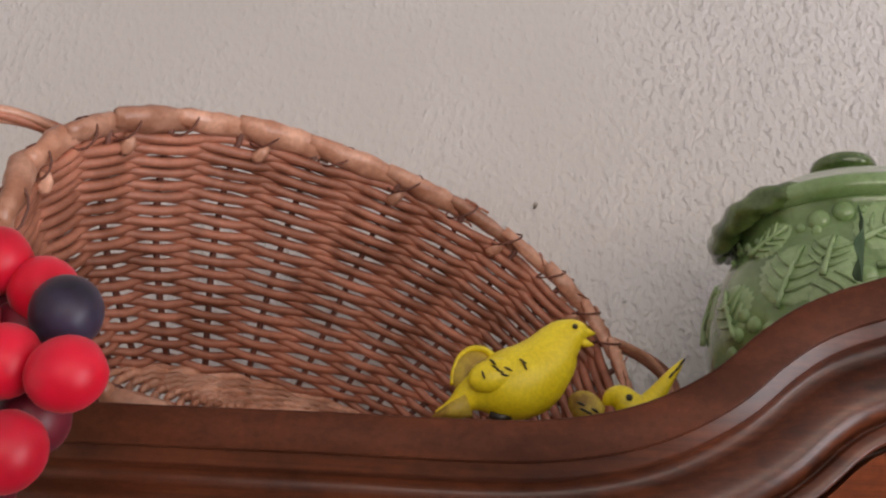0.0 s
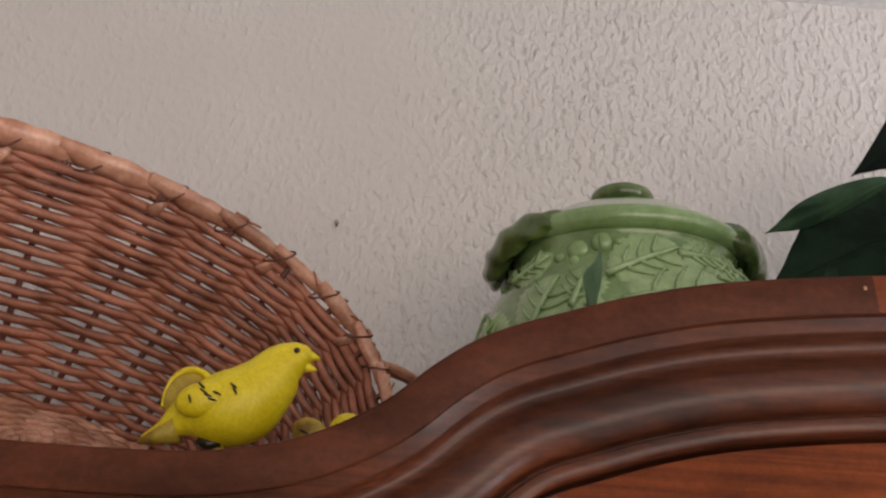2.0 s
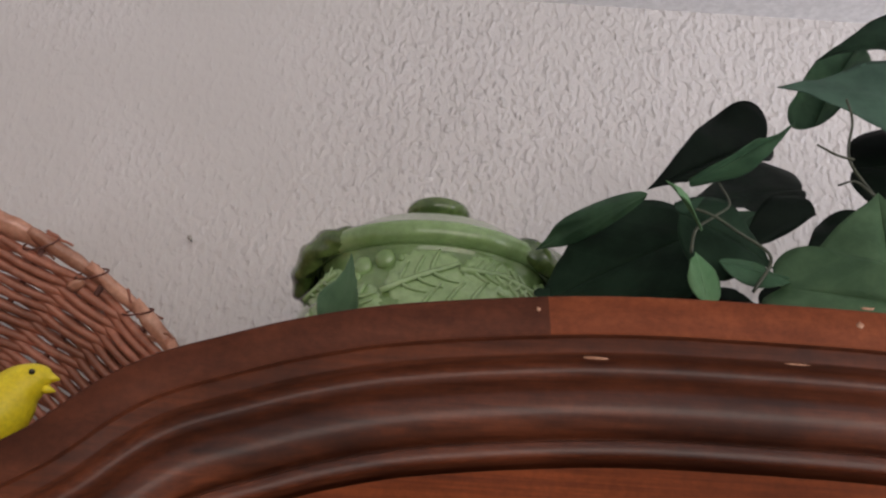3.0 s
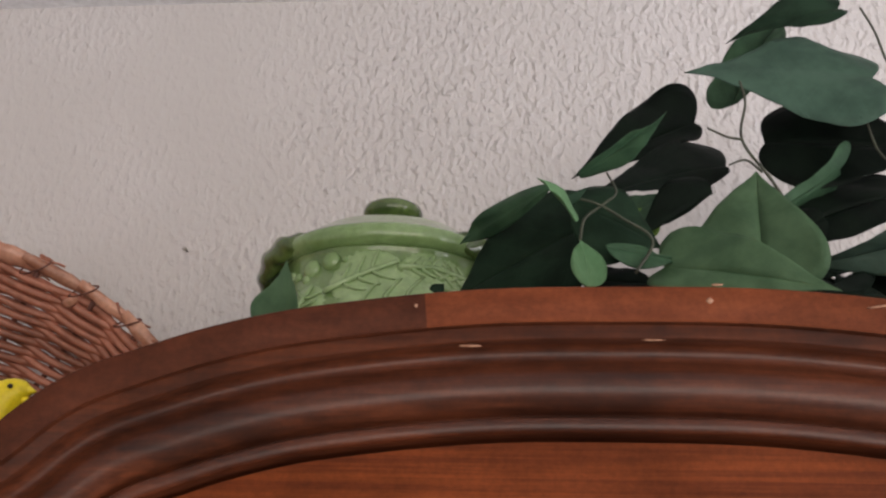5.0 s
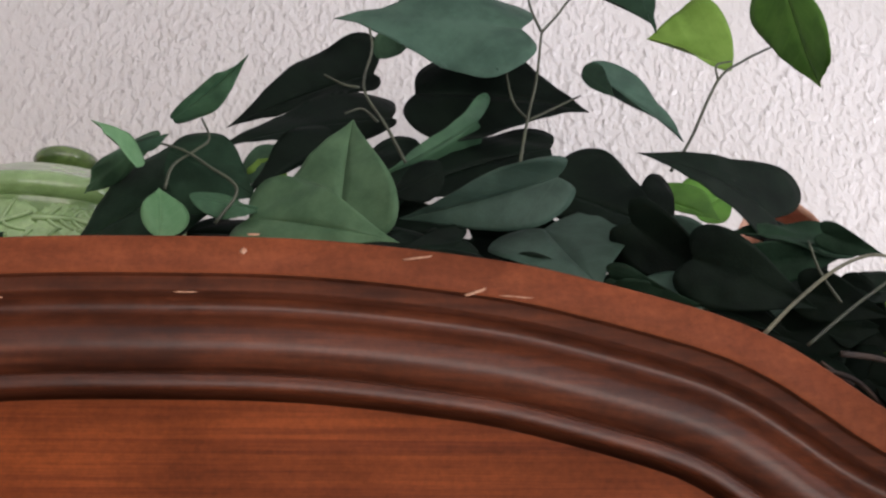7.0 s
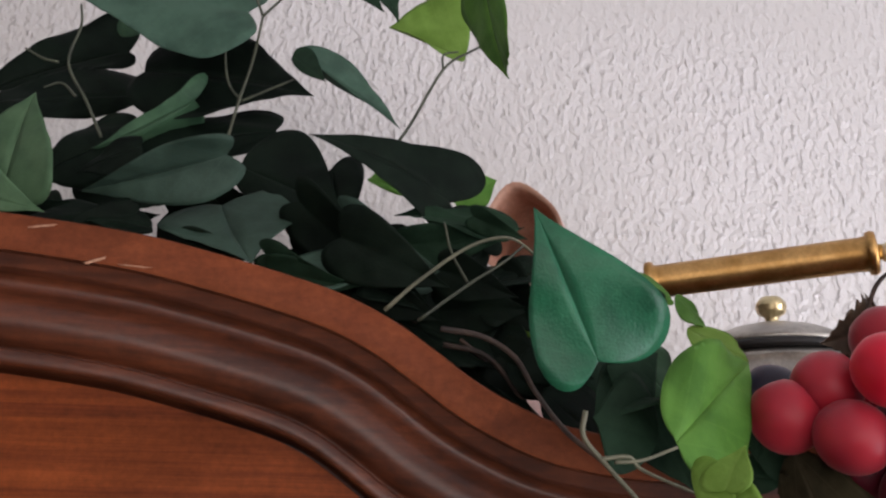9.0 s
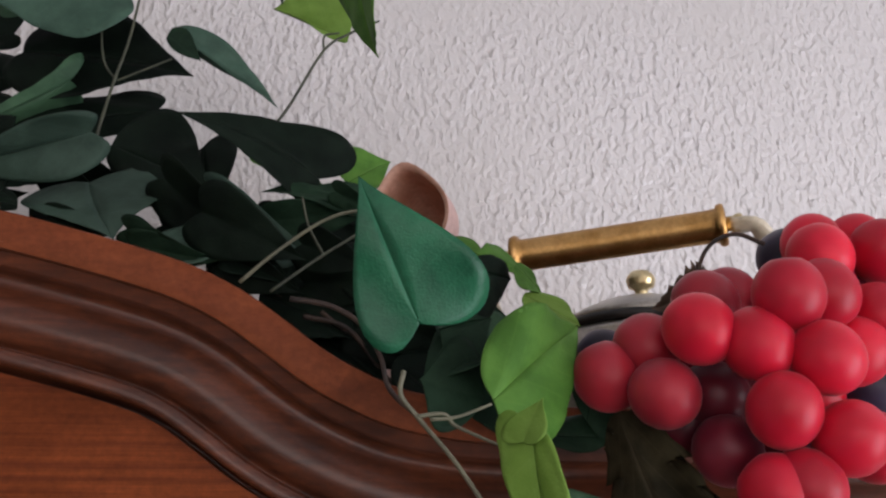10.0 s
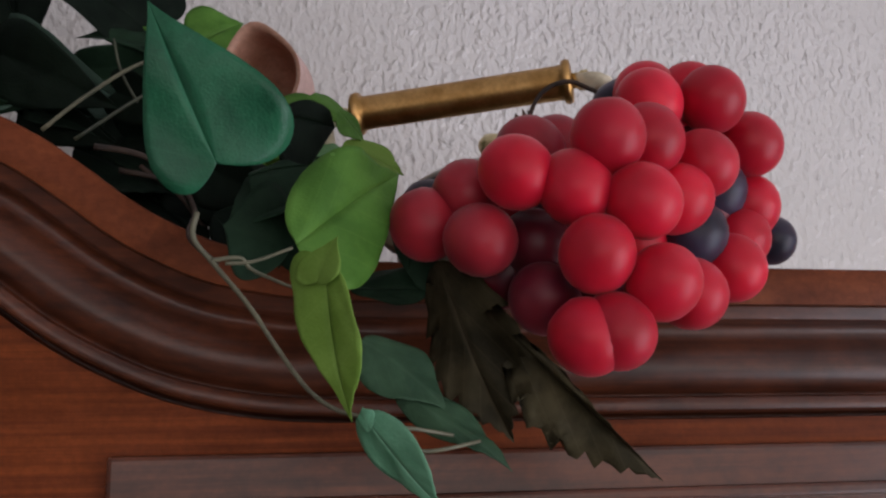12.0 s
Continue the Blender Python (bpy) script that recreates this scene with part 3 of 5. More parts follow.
def build_basket():
    basket = thing("wicker_basket", "oval reddish-brown wicker basket tipped on its side, mouth forwards", "basket", at=B_AT)
    basket.rotation_euler = B_TURN
    rng = random.Random(3)
    for k in range(STAKES):
        a = 2 * math.pi * (k + 0.5) / STAKES
        line = [basket_place(a, s / 10, 0) for s in range(-0, 11)]
        part("stake", tube(bmesh.new(), line, 0.0023, 6), WICKER_DARK, basket)
    for r in range(ROWS):
        s = 0.055 + 0.915 * r / (ROWS - 1)
        n = STAKES * 8
        line = []
        for k in range(n):
            a = 2 * math.pi * k / n
            turn = math.cos(math.pi * (a * STAKES / (2 * math.pi) - 0.5)) * (1 if r % 2 else -1)
            wob = 0.003 * math.sin(3 * a + r * 1.7) + 0.0015 * math.sin(7 * a + r * 2.9)
            line.append(basket_place(a, s + wob, 0.0032 * turn))
        rows, m = [], len(line)
        bm = bmesh.new()
        thick = 0.0037 * (1 - 0.22 * s) * rng.uniform(0.94, 1.06)
        for i, p in enumerate(line):
            way = (line[(i + 1) % m] - line[i - 1]).normalized()
            out = Vector((p.x / B_LONG ** 2, 0.0, p.z / B_SHORT ** 2)).normalized()
            other = way.cross(out).normalized()
            out = other.cross(way).normalized()
            rows.append([p + out * thick * math.cos(2 * math.pi * q / 7) + other * thick * math.sin(2 * math.pi * q / 7) for q in range(7)])
        grid(bm, rows, closed_u=True, closed_v=True)
        part("weaver", bm, WICKER, basket)
    # the woven base: rings over spokes
    for r in range(13):
        f = 1.0 - 0.075 * r
        line = [basket_place(2 * math.pi * k / 96, 1.0) * 1 for k in range(97)]
        line = [Vector((p.x * f, p.y + 0.0016 * math.sin(k * math.pi / 2 + r * math.pi), p.z * f)) for k, p in enumerate(line)]
        part("base_ring", tube(bmesh.new(), line, 0.0042, 6, flat=0.7, cap=False), WICKER_PALE, basket, "pale flat woven base strand")
    for k in range(14):
        a = 2 * math.pi * k / 14
        p = basket_place(a, 1.0)
        part("spoke", tube(bmesh.new(), [Vector((p.x * f, p.y, p.z * f)) for f in (0.02, 0.35, 0.7, 1.0)], 0.0020, 6), WICKER, basket)
    # border wrapped in wide splints
    wraps = 26
    for k in range(wraps):
        a0, a1 = 2 * math.pi * (k - 0.18) / wraps, 2 * math.pi * (k + 1.18) / wraps
        line = []
        for q in range(11):
            t = q / 10
            a = a0 + (a1 - a0) * t
            p = basket_place(a, -0.012, 0.002 + 0.0015 * math.sin(2.2 * math.pi * t))
            p.y += 0.0028 * math.cos(math.pi * t)
            line.append(p)
        size = [0.0094 * (0.62 + 0.38 * math.sin(math.pi * q / 10)) * rng.uniform(0.94, 1.06) for q in range(11)]
        worn = 0.62 if k < 5 or k > 24 else 1.0
        size = [v * worn * (0.88 + 0.24 * ((k * 7) % 5) / 4) for v in size]
        bm = tube(bmesh.new(), line, size, 10, flat=0.72)
        for v in bm.verts:
            v.co += Vector((rng.uniform(-1, 1), rng.uniform(-1, 1), rng.uniform(-1, 1))) * 0.0008
        part("border_splint", bm, WICKER_PALE, basket, "pale glossy splint wrapped round the border")
        # thin dark tie that crosses the border between two splints
        a = 2 * math.pi * (k + rng.uniform(-0.25, 0.25)) / wraps
        ring = []
        for q in range(13):
            b = 2 * math.pi * q / 12
            p = basket_place(a + 0.045 * math.cos(b), -0.012 + 0.052 * math.cos(b), 0.0082 * math.sin(b))
            ring.append(p)
        part("border_tie", tube(bmesh.new(), ring, 0.0008, 5, cap=False), WICKER_DARK, basket)
        # end of a stake bent down under the border
        if k % 2 == 0:
            line = [basket_place(a + 0.03 * t, 0.01 + 0.07 * t, -0.006 - 0.002 * math.sin(3 * t)) for t in (0, 0.4, 0.8, 1.1)]
            part("splint_end", tube(bmesh.new(), line, [0.003, 0.0042, 0.0048, 0.0036], 6, flat=0.35), WICKER_PALE, basket)
    # frayed strands at the worn end of the border
    for k in range(46):
        a = rng.uniform(-0.35, 1.25)
        d = rng.choice((-1, 1)) * rng.uniform(0.03, 0.10)
        s0, o0 = rng.uniform(-0.05, 0.05), rng.uniform(0.000, 0.005)
        line = [basket_place(a + d * t, s0 + rng.uniform(-0.012, 0.012), o0 + 0.003 * t * t) for t in (0, 0.35, 0.7, 1.0)]
        part("frayed_strand", tube(bmesh.new(), smooth_line(line, 3), rng.uniform(0.0006, 0.0016), 5), rng.choice((WICKER, WICKER_PALE)), basket)
    # looped handles at both ends
    for end in (0.0, math.pi):
        for q in range(4):
            pts = []
            for t in range(9):
                f = t / 8
                a = end + (0.10 if end == 0.0 else -0.30) + (f - 0.5) * 0.62
                rise = (0.066 if end == 0.0 else 0.048) * math.sin(math.pi * f) + 0.002 * math.cos(6 * f + q * 1.6)
                p = basket_place(a, 0.10 - 0.05 * math.sin(math.pi * f) + 0.018 * math.sin(5.5 * f + q * 1.57), rise)
                pts.append(p)
            part("handle_rod", tube(bmesh.new(), smooth_line(pts, 4), 0.0030, 7), WICKER if q % 2 else WICKER_PALE, basket, "twisted wicker rod of a looped end handle")
    return basket


build_basket()


# ---- yellow bird figurines ----
def blob_row(bm, stations, sides=18, squash=0.9):
    """A closed body over stations (x, z, radius, y) along a bent line."""
    pts = [Vector((x, y, z)) for x, z, r, y in stations]
    rows = []
    for i, p in enumerate(pts):
        way = (pts[min(i + 1, len(pts) - 1)] - pts[max(i - 1, 0)]).normalized()
        up = Vector((0, 1, 0)).cross(way).normalized()
        r = stations[i][2]
        rows.append([p + up * r * math.cos(2 * math.pi * k / sides) + Vector((0, 1, 0)) * squash * r * math.sin(2 * math.pi * k / sides) for k in range(sides)])
    vs = grid(bm, rows, closed_v=True)
    bm.faces.new(vs[0])
    bm.faces.new(vs[-1])
    return bm


def ball(bm, at, size, turn=0.0, segments=14):
    made = bmesh.ops.create_uvsphere(bm, u_segments=segments, v_segments=segments // 2 + 2, radius=1.0)["verts"]
    m = Matrix.LocRotScale(at, Euler((0, turn, 0)), size)
    for v in made:
        v.co = m @ v.co


def bend(stations, steps=5):
    line = smooth_line([(x, z, r) for x, z, r, y in stations], steps)
    y = stations[0][3]
    return [(p.x, p.y, max(0.0004, p.z), y) for p in line]


def build_bird(name, label, at, draw):
    """One mesh with a yellow coat and dark painted marks."""
    me = bpy.data.meshes.new(name)
    bm = bmesh.new()
    counts = []
    for make in draw:
        make(bm)
        bm.faces.ensure_lookup_table()
        counts.append(len(bm.faces))
    bmesh.ops.recalc_face_normals(bm, faces=bm.faces)
    bm.faces.ensure_lookup_table()
    slot, start = 0, 0
    for slot, stop in enumerate(counts):
        for f in bm.faces[start:stop]:
            f.material_index, f.smooth = slot, True
        start = stop
    for v in bm.verts:
        v.co -= Vector(at)
    bm.to_mesh(me)
    bm.free()
    for m in (YELLOW, YELLOW_DIRTY, INK):
        me.materials.append(m)
    ob = new(name, me)
    ob.location = at
    return tagged(ob, label, "figurine", "yellow bird figurines")


def big_bird():
    y = 0.555

    def coat(bm):
        blob_row(bm, bend([(-0.006, 1.9715, 0.0016, y), (0.004, 1.9765, 0.0050, y), (0.016, 1.9845, 0.0120, y), (0.030, 1.9882, 0.0195, y), (0.044, 1.9930, 0.0212, y), (0.0548, 2.0035, 0.0178, y), (0.0625, 2.0145, 0.0135, y), (0.0690, 2.0195, 0.0104, y), (0.0745, 2.0215, 0.0072, y), (0.0785, 2.0215, 0.0030, y)]))
        blob_row(bm, [(0.0745, 2.0218, 0.0045, y), (0.0790, 2.0218, 0.0028, y), (0.0832, 2.0212, 0.0004, y)], 10)
        blob_row(bm, [(0.0735, 2.0165, 0.0035, y), (0.0785, 2.0152, 0.0022, y), (0.0822, 2.0145, 0.0004, y)], 10)
        ball(bm, (0.0255, y - 0.0135, 1.9915), (0.0150, 0.0065, 0.0095), -0.3)
        rim = bend([(0.0020, 1.9880, 0.0012, y), (0.0028, 1.9960, 0.0016, y), (0.0062, 2.0045, 0.0019, y), (0.0130, 2.0092, 0.0021, y), (0.0215, 2.0080, 0.0022, y), (0.0275, 2.0010, 0.0026, y), (0.0290, 1.9930, 0.0030, y)])
        blob_row(bm, rim, 10, 2.2)

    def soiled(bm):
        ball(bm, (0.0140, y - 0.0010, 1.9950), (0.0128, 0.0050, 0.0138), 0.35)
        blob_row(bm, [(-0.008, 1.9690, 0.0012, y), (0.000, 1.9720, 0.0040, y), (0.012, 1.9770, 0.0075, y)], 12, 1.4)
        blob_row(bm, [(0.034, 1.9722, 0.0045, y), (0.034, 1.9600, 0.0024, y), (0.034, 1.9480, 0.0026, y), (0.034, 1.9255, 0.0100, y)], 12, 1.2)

    def ink(bm):
        ball(bm, (0.0708, y - 0.0088, 2.0226), (0.0017, 0.0012, 0.0016))
        for x, z, t in ((0.0265, 1.9945, 0.5), (0.0290, 1.9925, 0.3), (0.0315, 1.9905, 0.2), (0.0250, 1.9975, 0.7), (0.0335, 1.9940, 0.4), (0.0200, 1.9900, 1.2), (0.0425, 1.9960, 1.0), (0.0415, 1.9985, 0.6)):
            ball(bm, (x, y - 0.0195, z), (0.0026, 0.0012, 0.00065), t, 8)
        blob_row(bm, [(0.024, 1.9715, 0.0025, y - 0.004), (0.030, 1.9700, 0.0034, y - 0.004), (0.036, 1.9712, 0.0022, y - 0.004)], 10)

    return build_bird("bird_figurine", "yellow painted bird figurine with an open beak and raised wing", (0.034, y, 1.925), (coat, soiled, ink))


def small_bird():
    y = 0.582

    def coat(bm):
        blob_row(bm, bend([(0.0905, 1.9862, 0.0012, y), (0.0945, 1.9895, 0.0055, y), (0.1000, 1.9900, 0.0082, y), (0.1065, 1.9855, 0.0088, y), (0.1140, 1.9835, 0.0092, y), (0.1210, 1.9925, 0.0058, y), (0.1290, 2.0035, 0.0036, y), (0.1345, 2.0105, 0.0022, y), (0.1380, 2.0150, 0.0006, y)]))
        blob_row(bm, [(0.1100, 1.9840, 0.008, y), (0.1100, 1.965, 0.010, y), (0.1100, 1.9255, 0.012, y)], 12)

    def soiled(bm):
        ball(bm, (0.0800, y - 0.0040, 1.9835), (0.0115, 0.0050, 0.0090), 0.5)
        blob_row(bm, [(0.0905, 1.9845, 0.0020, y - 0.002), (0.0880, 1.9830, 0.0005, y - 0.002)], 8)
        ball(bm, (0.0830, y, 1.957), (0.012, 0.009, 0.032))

    def ink(bm):
        ball(bm, (0.1045, y - 0.0082, 1.9890), (0.0021, 0.0012, 0.0021))
        for x, z, t in ((0.1340, 2.0090, -0.9), (0.1300, 2.0045, -0.9), (0.1365, 2.0125, -0.9)):
            ball(bm, (x, y - 0.0030, z), (0.0035, 0.0010, 0.0007), t, 8)
        for x, z, t in ((0.0780, 1.9805, 0.4), (0.0810, 1.9790, 0.4), (0.0845, 1.9805, 0.5), (0.0765, 1.9840, 0.4)):
            ball(bm, (x, y - 0.0090, z), (0.0028, 0.0010, 0.0008), t, 8)

    return build_bird("bird_figurine", "small yellow bird figurine with a lifted tail", (0.110, y, 1.925), (coat, soiled, ink))


big_bird()
small_bird()

# ---- nail in the wall ----
nail = thing("wall_nail", "small dark nail driven into the wall", "nail", at=(0.057, 0.846, 2.224))
bm = bmesh.new()
tube(bm, [Vector((0, 0.003, 0)), Vector((0.0006, -0.006, -0.0007))], 0.0011, 8)
part("shank", bm, INK, nail)
part("head", tube(bmesh.new(), [Vector((0.0006, -0.006, -0.0007)), Vector((0.0007, -0.0075, -0.0009))], 0.0022, 10), PEWTER, nail)


# ---- ivy ----
def leaf_mesh(base, tip, left, right, curl, jag=0.0, seed=0, crumple=1.0):
    """A heart-shaped leaf between its stalk's end, its tip and the widest places of its two halves, curled and a little crumpled."""
    rng = random.Random(seed)
    base, tip, left, right = (Vector(p) for p in (base, tip, left, right))
    along = tip - base
    length = along.length
    middle = base + along * 0.16
    reach = {-1: left - middle, 1: right - middle}
    face = (left - tip).cross(right - tip).normalized()
    if face.y > 0:
        face = -face
    phase, wave, sway = rng.uniform(0, 6), rng.uniform(0.05, 0.11) * crumple, rng.uniform(-0.035, 0.035)
    cup, droop = rng.uniform(-0.10, 0.06), rng.uniform(0.0, 0.12)
    bm = bmesh.new()
    uv = bm.loops.layers.uv.new("UVMap")
    edge = smooth_line([(0, 0, 0), (-0.065, 0.14, 0), (-0.09, 0.29, 0), (-0.035, 0.44, 0), (0.10, 0.52, 0), (0.27, 0.50, 0), (0.45, 0.405, 0), (0.63, 0.27, 0), (0.80, 0.135, 0), (0.91, 0.052, 0), (1.0, 0, 0)], 3)
    n, nu = len(edge), 6
    marks = {}
    for side in (-1, 1):
        size = reach[side].length
        vs = []
        for i, e in enumerate(edge):
            t = i / (n - 1)
            tooth = 1 + jag * math.sin(i * 2.4 + phase)
            row = []
            for j in range(nu + 1):
                f = j / nu
                a, b = t * (1 - f) + e.x * f, e.y * f * tooth / 0.52
                lift = math.radians(curl) * length * (0.16 - (a - 0.4) ** 2)
                lift += wave * length * (math.sin(6 * a + phase + 2.2 * side * b) * 0.55 + math.sin(15 * a - 4 * b + 2 * phase) * 0.07) * b
                lift += 0.016 * length * math.sin(24 * (a - 0.26 * b) + phase) * b * (1.15 - b) + cup * size * b * b - droop * length * max(0.0, a - 0.6) ** 2
                groove = -0.02 * min(size, length) * max(0.0, 1 - b * 7)
                p = base + along * a + reach[side] * b + (right - left) * sway * math.sin(math.pi * min(1.0, max(0.0, a))) + face * (lift + groove)
                v = bm.verts.new(p)
                marks[v] = (side * b, a)
                row.append(v)
            vs.append(row)
        for i in range(n - 1):
            for j in range(nu):
                quad = (vs[i][j], vs[i][j + 1], vs[i + 1][j + 1], vs[i + 1][j])
                bm.faces.new(quad if side > 0 else quad[::-1])
    for f in bm.faces:
        for loop in f.loops:
            loop[uv].uv = marks[loop.vert]
    bmesh.ops.remove_doubles(bm, verts=bm.verts[:], dist=0.00005)
    bmesh.ops.dissolve_degenerate(bm, edges=bm.edges[:], dist=0.00002)
    # the cloth's thickness: a second layer behind the first, closed along the edge
    front = bm.faces[:]
    rim = [e for e in bm.edges if e.is_boundary]
    twin = {v: bm.verts.new(v.co - face * 0.0004) for v in bm.verts[:]}
    for f in front:
        g = bm.faces.new([twin[v] for v in reversed(f.verts)])
        for loop in g.loops:
            loop[uv].uv = (0.5, 0.3)
    for e in rim:
        bm.faces.new((e.verts[0], e.verts[1], twin[e.verts[1]], twin[e.verts[0]]))
    bmesh.ops.recalc_face_normals(bm, faces=bm.faces[:])
    return bm


ivy = thing("ivy_garland", "artificial ivy garland with dark green and lime cloth leaves", "plant", at=(0.62, 0.55, 1.925))
SHIFT = Matrix.Translation((-0.62, -0.55, -1.925))
LEAF_SAYS = {"lime": "lime green cloth leaf", "leafgreen": "bright green cloth leaf", "bigteal": "large blue-green cloth leaf with pressed veins", "mint": "pale mint green cloth leaf", "fresh": "small fresh green leaf", "black": "leaf coloured near black for the shade inside the garland"}
count = 0


def ivy_leaf(base, tip, left, right, colour, curl):
    global count
    count += 1
    ob = part("leaf", leaf_mesh(base, tip, left, right, curl, seed=count), LEAF[colour], ivy, LEAF_SAYS.get(colour, ""))
    ob.matrix_parent_inverse = SHIFT
    return ob


def halves(base, tip, face, width):
    """The widest places of the two halves of a leaf that looks along face."""
    base, along, face = Vector(base), Vector(tip) - Vector(base), Vector(face)
    across = along.cross(face).normalized() * width * 0.5
    lift = face.normalized() * width * 0.12
    return base + along * 0.16 - across + lift, base + along * 0.16 + across + lift


def deep_leaf(base, tip, face, width, colour, curl):
    return ivy_leaf(base, tip, *halves(base, tip, face, width), colour, curl)


def ivy_stem(points, radius=0.0011, material=None, name="stem", label=""):
    line = smooth_line(points, 6)
    n = len(line)
    bm = tube(bmesh.new(), line, [radius * (0.95 - 0.3 * k / n) for k in range(n)], 7)
    ob = part(name, bm, material or STEM, ivy, label)
    ob.matrix_parent_inverse = SHIFT
    return ob


ivy_leaf((0.6096, 0.5550, 2.2322), (0.4902, 0.5540, 2.2417), (0.5886, 0.5750, 2.2739), (0.5855, 0.5350, 2.1927), "teal", 6)
ivy_leaf((0.5289, 0.6000, 2.2383), (0.5745, 0.6100, 2.3216), (0.5165, 0.6000, 2.2645), (0.5630, 0.5850, 2.2747), "mid", 5)
ivy_leaf((0.6046, 0.5850, 2.3050), (0.5229, 0.5700, 2.2738), (0.5811, 0.5800, 2.3133), (0.5882, 0.5750, 2.2867), "dark", 16)
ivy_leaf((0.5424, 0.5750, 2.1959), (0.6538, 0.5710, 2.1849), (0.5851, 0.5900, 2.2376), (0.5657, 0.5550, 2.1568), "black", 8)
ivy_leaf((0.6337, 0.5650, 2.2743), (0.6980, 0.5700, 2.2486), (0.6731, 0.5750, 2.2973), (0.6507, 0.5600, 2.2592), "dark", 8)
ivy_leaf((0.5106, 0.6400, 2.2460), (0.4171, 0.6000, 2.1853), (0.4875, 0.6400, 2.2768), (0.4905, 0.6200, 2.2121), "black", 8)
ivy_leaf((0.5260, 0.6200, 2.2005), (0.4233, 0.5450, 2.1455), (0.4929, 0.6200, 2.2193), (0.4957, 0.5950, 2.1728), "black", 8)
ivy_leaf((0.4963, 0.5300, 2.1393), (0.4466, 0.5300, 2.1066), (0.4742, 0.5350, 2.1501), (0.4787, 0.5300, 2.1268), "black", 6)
ivy_leaf((0.4428, 0.5500, 2.1264), (0.4720, 0.5500, 2.1488), (0.4475, 0.5550, 2.1456), (0.4625, 0.5450, 2.1234), "mid", 5)
ivy_leaf((0.4146, 0.4900, 2.1339), (0.4605, 0.4550, 2.1522), (0.4295, 0.4700, 2.1411), (0.4355, 0.4850, 2.1357), "mid", 8)
ivy_leaf((0.4101, 0.4550, 2.0910), (0.3912, 0.4400, 2.1100), (0.4019, 0.4450, 2.0978), (0.4076, 0.4600, 2.1057), "fresh", 8)
ivy_leaf((0.4014, 0.4700, 2.1103), (0.4180, 0.4750, 2.1188), (0.4072, 0.4750, 2.1165), (0.4102, 0.4750, 2.1098), "dark", 4)
ivy_leaf((0.4174, 0.4780, 2.0629), (0.4142, 0.4800, 2.0909), (0.4072, 0.4750, 2.0768), (0.4283, 0.4900, 2.0780), "fresh", 6)
ivy_leaf((0.3989, 0.5200, 2.1404), (0.3402, 0.5660, 2.1206), (0.3658, 0.5450, 2.1402), (0.3711, 0.5500, 2.1248), "mid", 10)
ivy_leaf((0.4271, 0.5350, 2.1243), (0.3366, 0.5600, 2.0838), (0.3875, 0.5600, 2.1529), (0.4122, 0.5200, 2.0765), "dark", 8)
ivy_leaf((0.4114, 0.5000, 2.1209), (0.4606, 0.5000, 2.0950), (0.4366, 0.5100, 2.1329), (0.4252, 0.4950, 2.0831), "dark", 14)
ivy_leaf((0.4277, 0.4880, 2.0899), (0.4675, 0.4900, 2.0825), (0.4464, 0.4900, 2.0899), (0.4484, 0.4850, 2.0764), "mid", 5)
ivy_leaf((0.4647, 0.5500, 2.1204), (0.4492, 0.5500, 2.1385), (0.4449, 0.5500, 2.1275), (0.4644, 0.5500, 2.1368), "lime", 5)
ivy_leaf((0.5076, 0.4750, 2.0701), (0.5109, 0.4840, 2.1339), (0.4736, 0.4900, 2.0895), (0.5385, 0.4620, 2.0754), "green", 6)
ivy_leaf((0.4590, 0.4900, 2.0783), (0.5372, 0.4490, 2.0537), (0.4820, 0.4850, 2.0996), (0.4664, 0.4800, 2.0580), "green", 12)
ivy_leaf((0.5818, 0.5550, 2.1664), (0.5253, 0.5510, 2.1278), (0.5786, 0.5487, 2.1765), (0.5672, 0.5933, 2.1476), "mid", 6)
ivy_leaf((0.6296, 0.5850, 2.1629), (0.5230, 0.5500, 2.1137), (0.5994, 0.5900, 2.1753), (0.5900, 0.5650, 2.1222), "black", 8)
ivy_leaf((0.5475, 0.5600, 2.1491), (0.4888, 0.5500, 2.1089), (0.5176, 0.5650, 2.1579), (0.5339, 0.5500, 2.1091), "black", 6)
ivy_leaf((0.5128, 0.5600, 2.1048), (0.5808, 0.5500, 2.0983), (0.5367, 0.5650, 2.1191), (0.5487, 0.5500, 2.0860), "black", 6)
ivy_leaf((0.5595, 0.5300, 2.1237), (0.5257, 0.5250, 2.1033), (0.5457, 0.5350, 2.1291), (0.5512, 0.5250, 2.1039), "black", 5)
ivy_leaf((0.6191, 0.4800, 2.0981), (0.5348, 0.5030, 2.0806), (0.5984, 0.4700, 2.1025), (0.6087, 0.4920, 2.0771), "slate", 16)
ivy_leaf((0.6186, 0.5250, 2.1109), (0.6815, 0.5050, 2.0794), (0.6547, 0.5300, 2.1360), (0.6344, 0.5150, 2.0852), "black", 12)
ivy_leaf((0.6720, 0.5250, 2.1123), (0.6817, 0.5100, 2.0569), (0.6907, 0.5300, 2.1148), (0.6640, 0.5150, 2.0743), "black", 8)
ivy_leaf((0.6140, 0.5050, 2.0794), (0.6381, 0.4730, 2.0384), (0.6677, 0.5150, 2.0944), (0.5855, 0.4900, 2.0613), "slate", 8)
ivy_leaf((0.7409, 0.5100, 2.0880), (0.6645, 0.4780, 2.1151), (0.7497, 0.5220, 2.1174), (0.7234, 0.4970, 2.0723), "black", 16)
